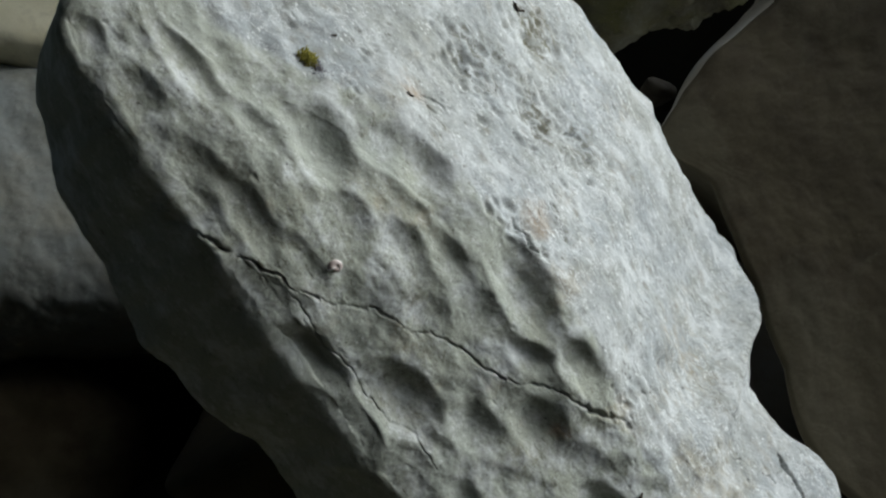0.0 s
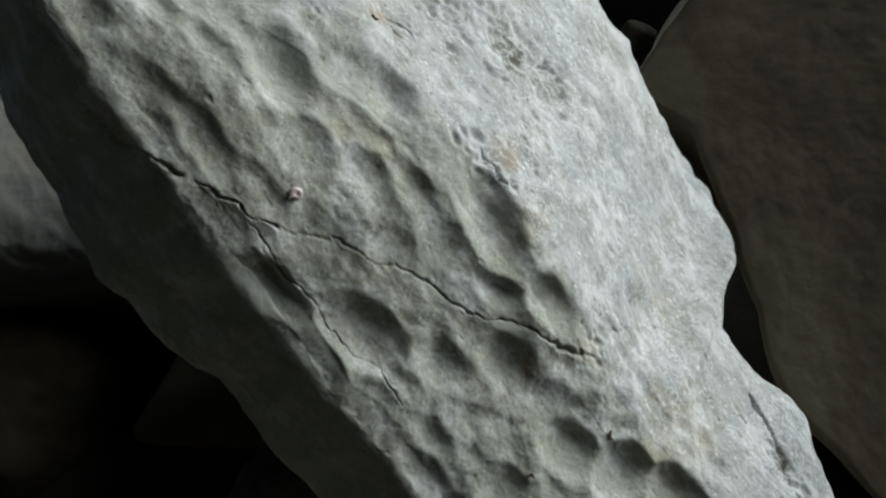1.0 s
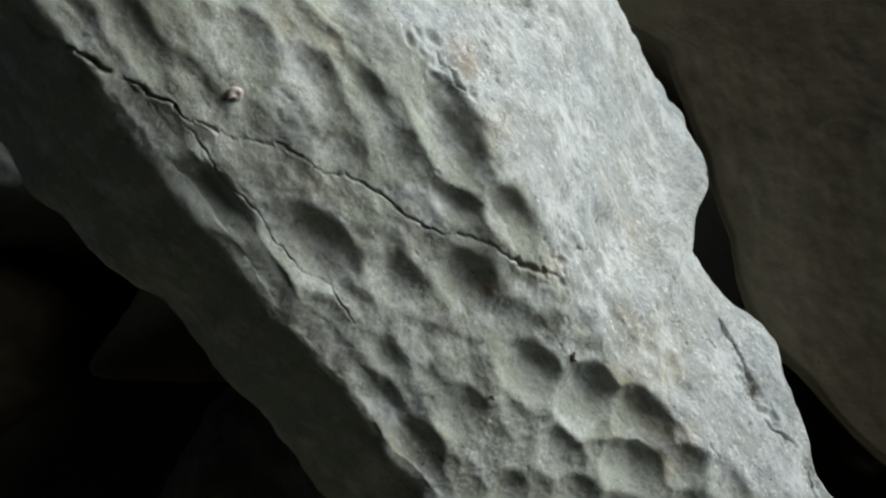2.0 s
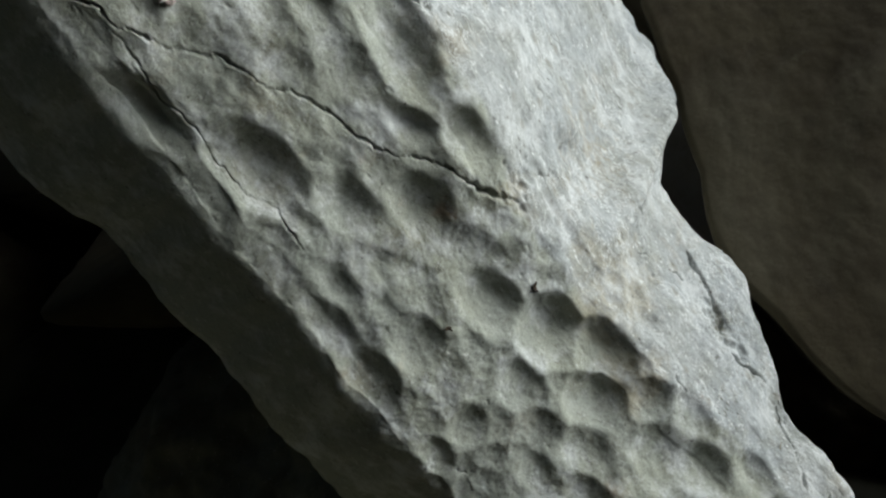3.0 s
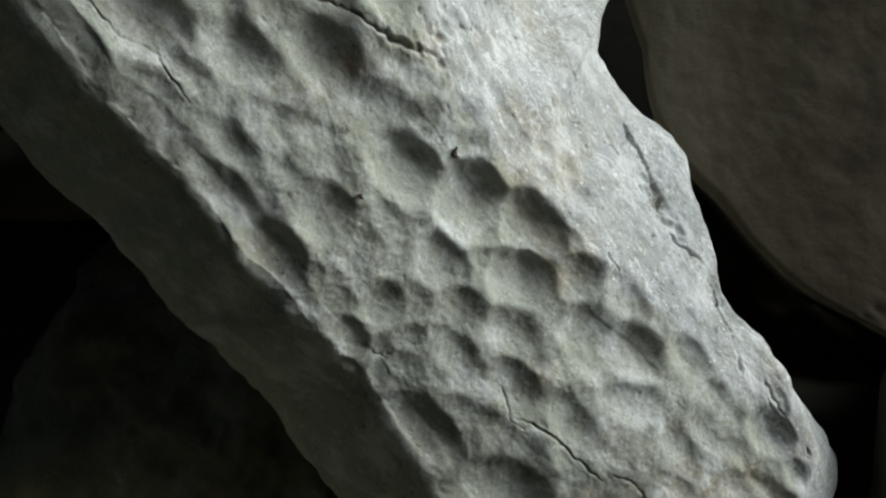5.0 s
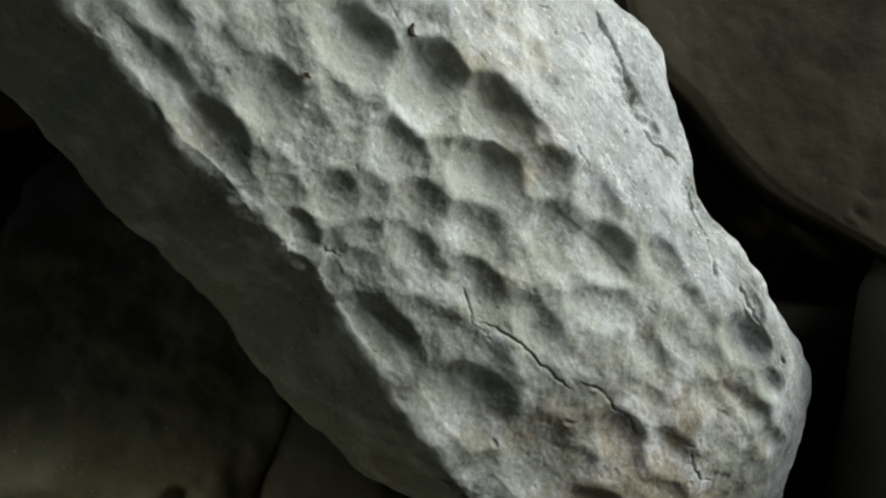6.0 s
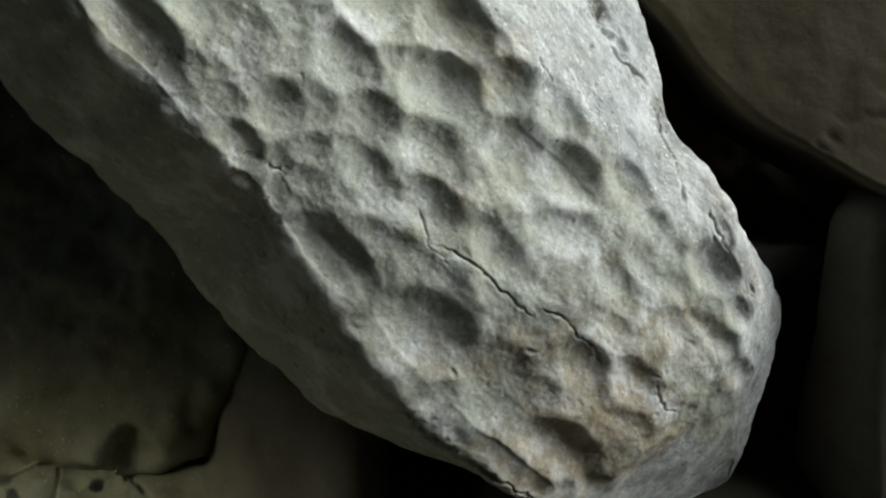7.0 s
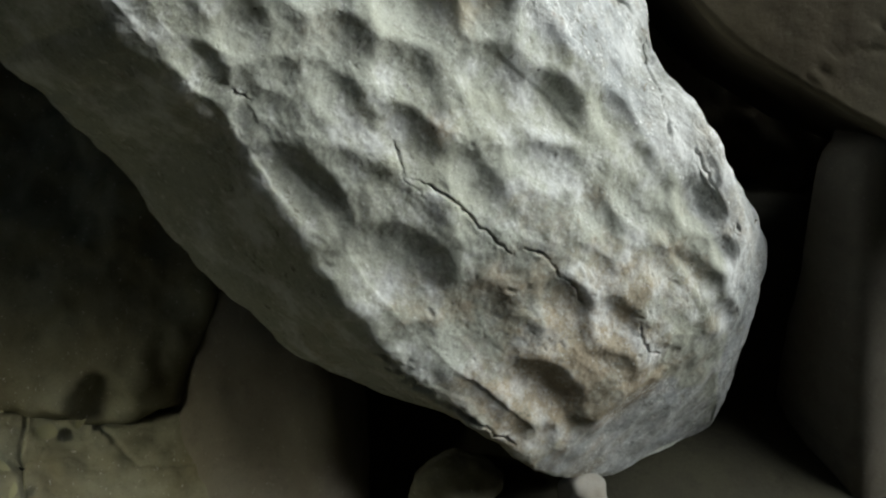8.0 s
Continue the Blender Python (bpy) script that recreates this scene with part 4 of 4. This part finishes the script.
# ---- an unseen rock shell added round the pile to block daylight except at its gaps ----
def unseen_shell(middle, radius, gaps, thick):
    n = 110
    th, ph = np.linspace(0.001, np.pi - 0.001, n), np.arange(2 * n) / n * np.pi
    T, P = np.meshgrid(th, ph, indexing="ij")
    d = np.stack([np.sin(T) * np.cos(P), np.sin(T) * np.sin(P), np.cos(T)], -1).reshape(-1, 3)
    ragged = layers(d * 3, 0.9, 4, 92) * 0.03
    p = d * (radius + layers(d * radius, 0.9, 5, 91) * 0.16)[:, None] * np.array([1, 1, 0.9])
    covered = np.ones(len(d), dtype=bool)
    for way, half in gaps:
        covered &= d @ np.array(Vector(way).normalized()) + ragged < math.cos(radians(half))
    i, j = np.arange(n - 1)[:, None] * 2 * n, np.arange(2 * n)[None, :]
    k = (j + 1) % (2 * n)
    quads = np.stack([i + j, i + k, i + 2 * n + k, i + 2 * n + j], -1).reshape(-1, 4)
    quads = quads[covered[quads].all(axis=1)]
    used = np.unique(quads)
    back = np.zeros(len(d), dtype=int)
    back[used] = np.arange(len(used))
    ob = new("light_blocking_shell", mesh_of("light_blocking_shell", p[used].tolist(), back[quads].tolist()))
    thicken = ob.modifiers.new("thickness", "SOLIDIFY")
    thicken.thickness, thicken.offset = thick, 1.0
    ob.location = middle
    ob.data.materials.append(NEAR_BLACK)
    return tagged(ob, "unseen dark rock shell added round the boulders to block light", "wall", kind="structure")


unseen_shell(HOLLOW, 3.0, [(LIGHT_FROM, 32), (FILL_FROM, 14), (LOW_FROM, 5.5)], 0.4)


# ---- small things on the scalloped boulder ----
def tube_mesh(name, paths, sides=6):
    """One mesh of round, tapered strands: each path is a list of (place, radius)."""
    points, faces = [], []
    for path in paths:
        first = len(points)
        for i, (p, r) in enumerate(path):
            a, b = Vector(path[max(i - 1, 0)][0]), Vector(path[min(i + 1, len(path) - 1)][0])
            w = (b - a).normalized()
            x = w.orthogonal().normalized()
            y = w.cross(x)
            for k in range(sides):
                t = 2 * math.pi * k / sides
                points.append(Vector(p) + (x * math.cos(t) + y * math.sin(t)) * r)
        for i in range(len(path) - 1):
            for k in range(sides):
                o = first + i * sides
                faces.append((o + k, o + (k + 1) % sides, o + sides + (k + 1) % sides, o + sides + k))
        faces.append(tuple(first + k for k in reversed(range(sides))))
        faces.append(tuple(first + (len(path) - 1) * sides + k for k in range(sides)))
    return mesh_of(name, points, faces)


def plain(name, colour, rough=0.7, dark=None, size=300, spec=0.3):
    m, n, l, b = nodes_of(name)
    co = n.new("ShaderNodeTexCoord").outputs["Object"]
    c = mix(n, l, ramp(n, l, noise_node(n, l, co, size, 4, 0.6), 0.4, 0.65), colour, dark or tuple(v * 0.5 for v in colour))
    l.new(c, b.inputs["Base Color"])
    b.inputs["Roughness"].default_value, b.inputs["Specular IOR Level"].default_value = rough, spec
    return m


MOSS = plain("yellow_green_moss", (0.42, 0.38, 0.08), 0.8, (0.22, 0.20, 0.05))
FLUFF = plain("grey_plant_fluff", (0.30, 0.28, 0.31), 0.9, (0.13, 0.12, 0.13))
SHELL = plain("snail_shell", (0.52, 0.40, 0.37), 0.12, (0.74, 0.68, 0.64), 160, 0.6)
LIP = plain("shell_lip", (0.75, 0.73, 0.70), 0.2)
SCRAP = plain("dead_leaf_scrap", (0.06, 0.04, 0.025), 0.8, (0.02, 0.015, 0.012))
STRAW = plain("dry_straw", (0.35, 0.30, 0.20), 0.7)


def moss_tuft(u, v, turn):
    tuft = new("moss_tuft")
    tuft.matrix_world = on_rock(u, v, turn)
    rnd = random.Random(7)
    def strands(count, x0, spread, tall, r):
        out = []
        for _ in range(count):
            a, d = rnd.uniform(0, 6.283), abs(rnd.gauss(0, spread))
            p = Vector((x0 + d * math.cos(a), 0.7 * d * math.sin(a), -0.001))
            lean = Vector((rnd.gauss(0, 0.5), rnd.gauss(0, 0.5), 1)).normalized() * tall * rnd.uniform(0.5, 1.1)
            out.append([(p, r), (p + lean * 0.5 + Vector((0, 0, 0.0004)), r), (p + lean, r * 0.3)])
        return out
    part("cushion", tube_mesh("cushion", strands(420, -0.006, 0.0042, 0.006, 0.0007), 5), MOSS, tuft)
    part("fluff", tube_mesh("fluff", strands(300, 0.007, 0.005, 0.004, 0.0006), 4), FLUFF, tuft, "withered grey tuft beside the moss")
    return tagged(tuft, "small yellow-green moss tuft with a grey withered end on the boulder", "moss")


def snail(u, v, turn):
    """A small coiled shell, lying on its side."""
    shell = new("snail_shell")
    shell.matrix_world = on_rock(u, v, turn) @ Matrix.Scale(1.25, 4)
    n, m = 90, 14
    rings = []
    for i in range(n):
        f = i / (n - 1)
        a = f * 2.6 * 2 * math.pi
        r = 0.0002 + 0.0026 * f ** 1.5
        centre = Vector((math.cos(a), math.sin(a), 0)) * (0.0032 * f ** 1.3)
        ring = [(centre.x + math.cos(a) * r * math.cos(t), centre.y + math.sin(a) * r * math.cos(t), 0.0030 - 0.0014 * f + r * math.sin(t)) for t in np.arange(m) / m * 2 * math.pi]
        rings.append(ring)
    part("coil", grid_mesh("coil", np.array(rings).reshape(-1, 3), n, m), SHELL, shell)
    rim = [((x, y, z), 0.0004) for x, y, z in rings[-1]]
    part("lip", tube_mesh("lip", [rim + rim[:1]], 6), LIP, shell, "white lip of the shell")
    return tagged(shell, "tiny glossy pale pinkish snail shell on the pitted face", "shell")


def scrap(u, v, turn, size, label):
    """A curled flake of dead leaf."""
    rnd = random.Random(int(abs(u) * 1e4 + abs(v) * 1e3))
    k = np.linspace(-1, 1, 7)
    X, Y = np.meshgrid(k, k, indexing="ij")
    wob = 1 + 0.25 * np.sin(np.arctan2(Y, X) * 3 + rnd.uniform(0, 6))
    p = np.stack([X * size * wob, Y * size * 0.55 * wob, size * (0.25 + 0.35 * X * X - 0.2 * Y + 0.15 * np.sin(4 * X + 3 * Y))], -1).reshape(-1, 3)
    q = np.arange(6)[:, None] * 7 + np.arange(6)[None, :]
    faces = np.stack([q, q + 7, q + 8, q + 1], -1).reshape(-1, 4)
    ob = new("leaf_scrap", mesh_of("leaf_scrap", p.tolist(), faces.tolist()))
    thick = ob.modifiers.new("thickness", "SOLIDIFY")
    thick.thickness = size * 0.12
    ob.matrix_world = on_rock(u, v, turn)
    ob.data.materials.append(SCRAP)
    return tagged(ob, label, "leaf", "leaf scraps on the boulder")


def straw(u, v, turn, length, bend, label):
    pts_ = [((length * (f - 0.5), bend * math.sin(f * 3.1), 0.0008 + 0.25 * bend * math.sin(f * 5)), 0.0004) for f in np.linspace(0, 1, 9)]
    ob = new("straw", tube_mesh("straw", [pts_], 6))
    ob.matrix_world = on_rock(u, v, turn)
    ob.data.materials.append(STRAW)
    return tagged(ob, label, "straw", "dry stalks on the boulder")


moss_tuft(-0.366, 0.125, 0)
snail(-0.218, 0.037, 40)
scrap(-0.297, 0.414, 20, 0.0068, "small dark curled leaf scrap on the bright face")
scrap(-0.376, 0.161, 70, 0.0022, "tiny dark leaf crumb on the bright face")
scrap(-0.297, 0.190, 10, 0.003, "brown leaf crumb beside a stain on the bright face")
scrap(0.149, 0.152, -30, 0.004, "dark leaf crumb on the ridge above the hollows")
scrap(0.127, 0.067, 50, 0.003, "dark leaf crumb among the hollows")
straw(0.47, 0.27, 80, 0.012, 0.001, "short dry stalk stuck on the ridge")
straw(0.30, 0.43, 15, 0.010, 0.0025, "short curled stalk on the boulder's far edge")
straw(0.66, 0.295, 60, 0.012, 0.002, "thin dry stalk at the boulder's lower edge")


# ---- stones under the boulder ----
def pebble(centre, size, material, label, seed):
    ob = lump(centre, size, material, label, seed, 0.22 * max(size), 0.08, 48)
    ob.name = "stone"
    ob["category"] = "stone"
    return ob


pebble((0.458, 0.925, -0.868), (0.030, 0.028, 0.026), DULL, "small pale stone under the boulder's foot", 201)
pebble((0.33, 0.98, -0.88), (0.06, 0.05, 0.03), OLIVE, "flat stone on the earth under the boulder", 202)
# the near-black colour puts the gap's shade into this olive stone
pebble((0.371, 1.47, 0.27), (0.036, 0.03, 0.018), NEAR_BLACK, "flat olive stone deep in the gap between boulders, coloured as dark as its shade", 203)


# flat cracked stone under the undercut boulder
slab("boulder", face_frame((-0.10, 1.0446, -0.8237), (0, -0.375, 0.927)), (-0.02, -0.03),
     [(-0.50, 0.16), (-0.52, -0.10), (-0.40, -0.26), (-0.15, -0.33), (0.10, -0.28), (0.24, -0.16), (0.27, 0.02), (0.16, 0.17), (-0.2, 0.22)],
     0.09, OLIVE, "flat cracked olive-grey stone bedded in the earth", 208, 0.95, 0.02, 0.03, 110, cracks=([(-0.20, 0.05), (-0.056, 0.047), (0.008, 0.043)], [(-0.023, 0.045), (-0.026, 0.0), (-0.011, -0.066), (-0.012, -0.13)], [(0.05, 0.02), (0.09, -0.03), (0.16, -0.04)]))


# ---- litter on the ground in front of the undercut boulder ----
def litter():
    """Dead leaves and grass lying about, too many to count."""
    rnd = random.Random(12)
    points, faces = [], []
    spot = (STAND @ Vector((-0.10, 1.0, -0.85)))
    for _ in range(34):
        x, y = spot.x + rnd.gauss(-0.04, 0.17), spot.y + rnd.gauss(-0.02, 0.13)
        long, wide = rnd.uniform(0.015, 0.035), rnd.uniform(0.004, 0.010)
        if rnd.random() < 0.35:
            long, wide = rnd.uniform(0.04, 0.09), rnd.uniform(0.0010, 0.0018)
        m = pose(x, y, 0.050 + rnd.uniform(0, 0.008), rnd.gauss(0, 9), rnd.gauss(0, 8), rnd.uniform(0, 360))
        first = len(points)
        for i in range(8):
            f = i / 7
            w = wide * math.sin(math.pi * min(0.97, 0.06 + f * 0.92)) ** 0.8
            for side in (-1, 0, 1):
                points.append(m @ Vector(((f - 0.5) * long, side * w, 0.12 * long * (f - 0.5) ** 2 * 4 + abs(side) * w * 0.25)))
        for i in range(7):
            for k in range(2):
                o = first + i * 3 + k
                faces.append((o, o + 1, o + 4, o + 3))
    ob = new("leaf_litter", mesh_of("leaf_litter", points, faces))
    ob.data.materials.append(LITTER)
    return tagged(ob, "dead leaves and grass on the earth among the boulders", "leaf litter", kind="stuff")


litter()
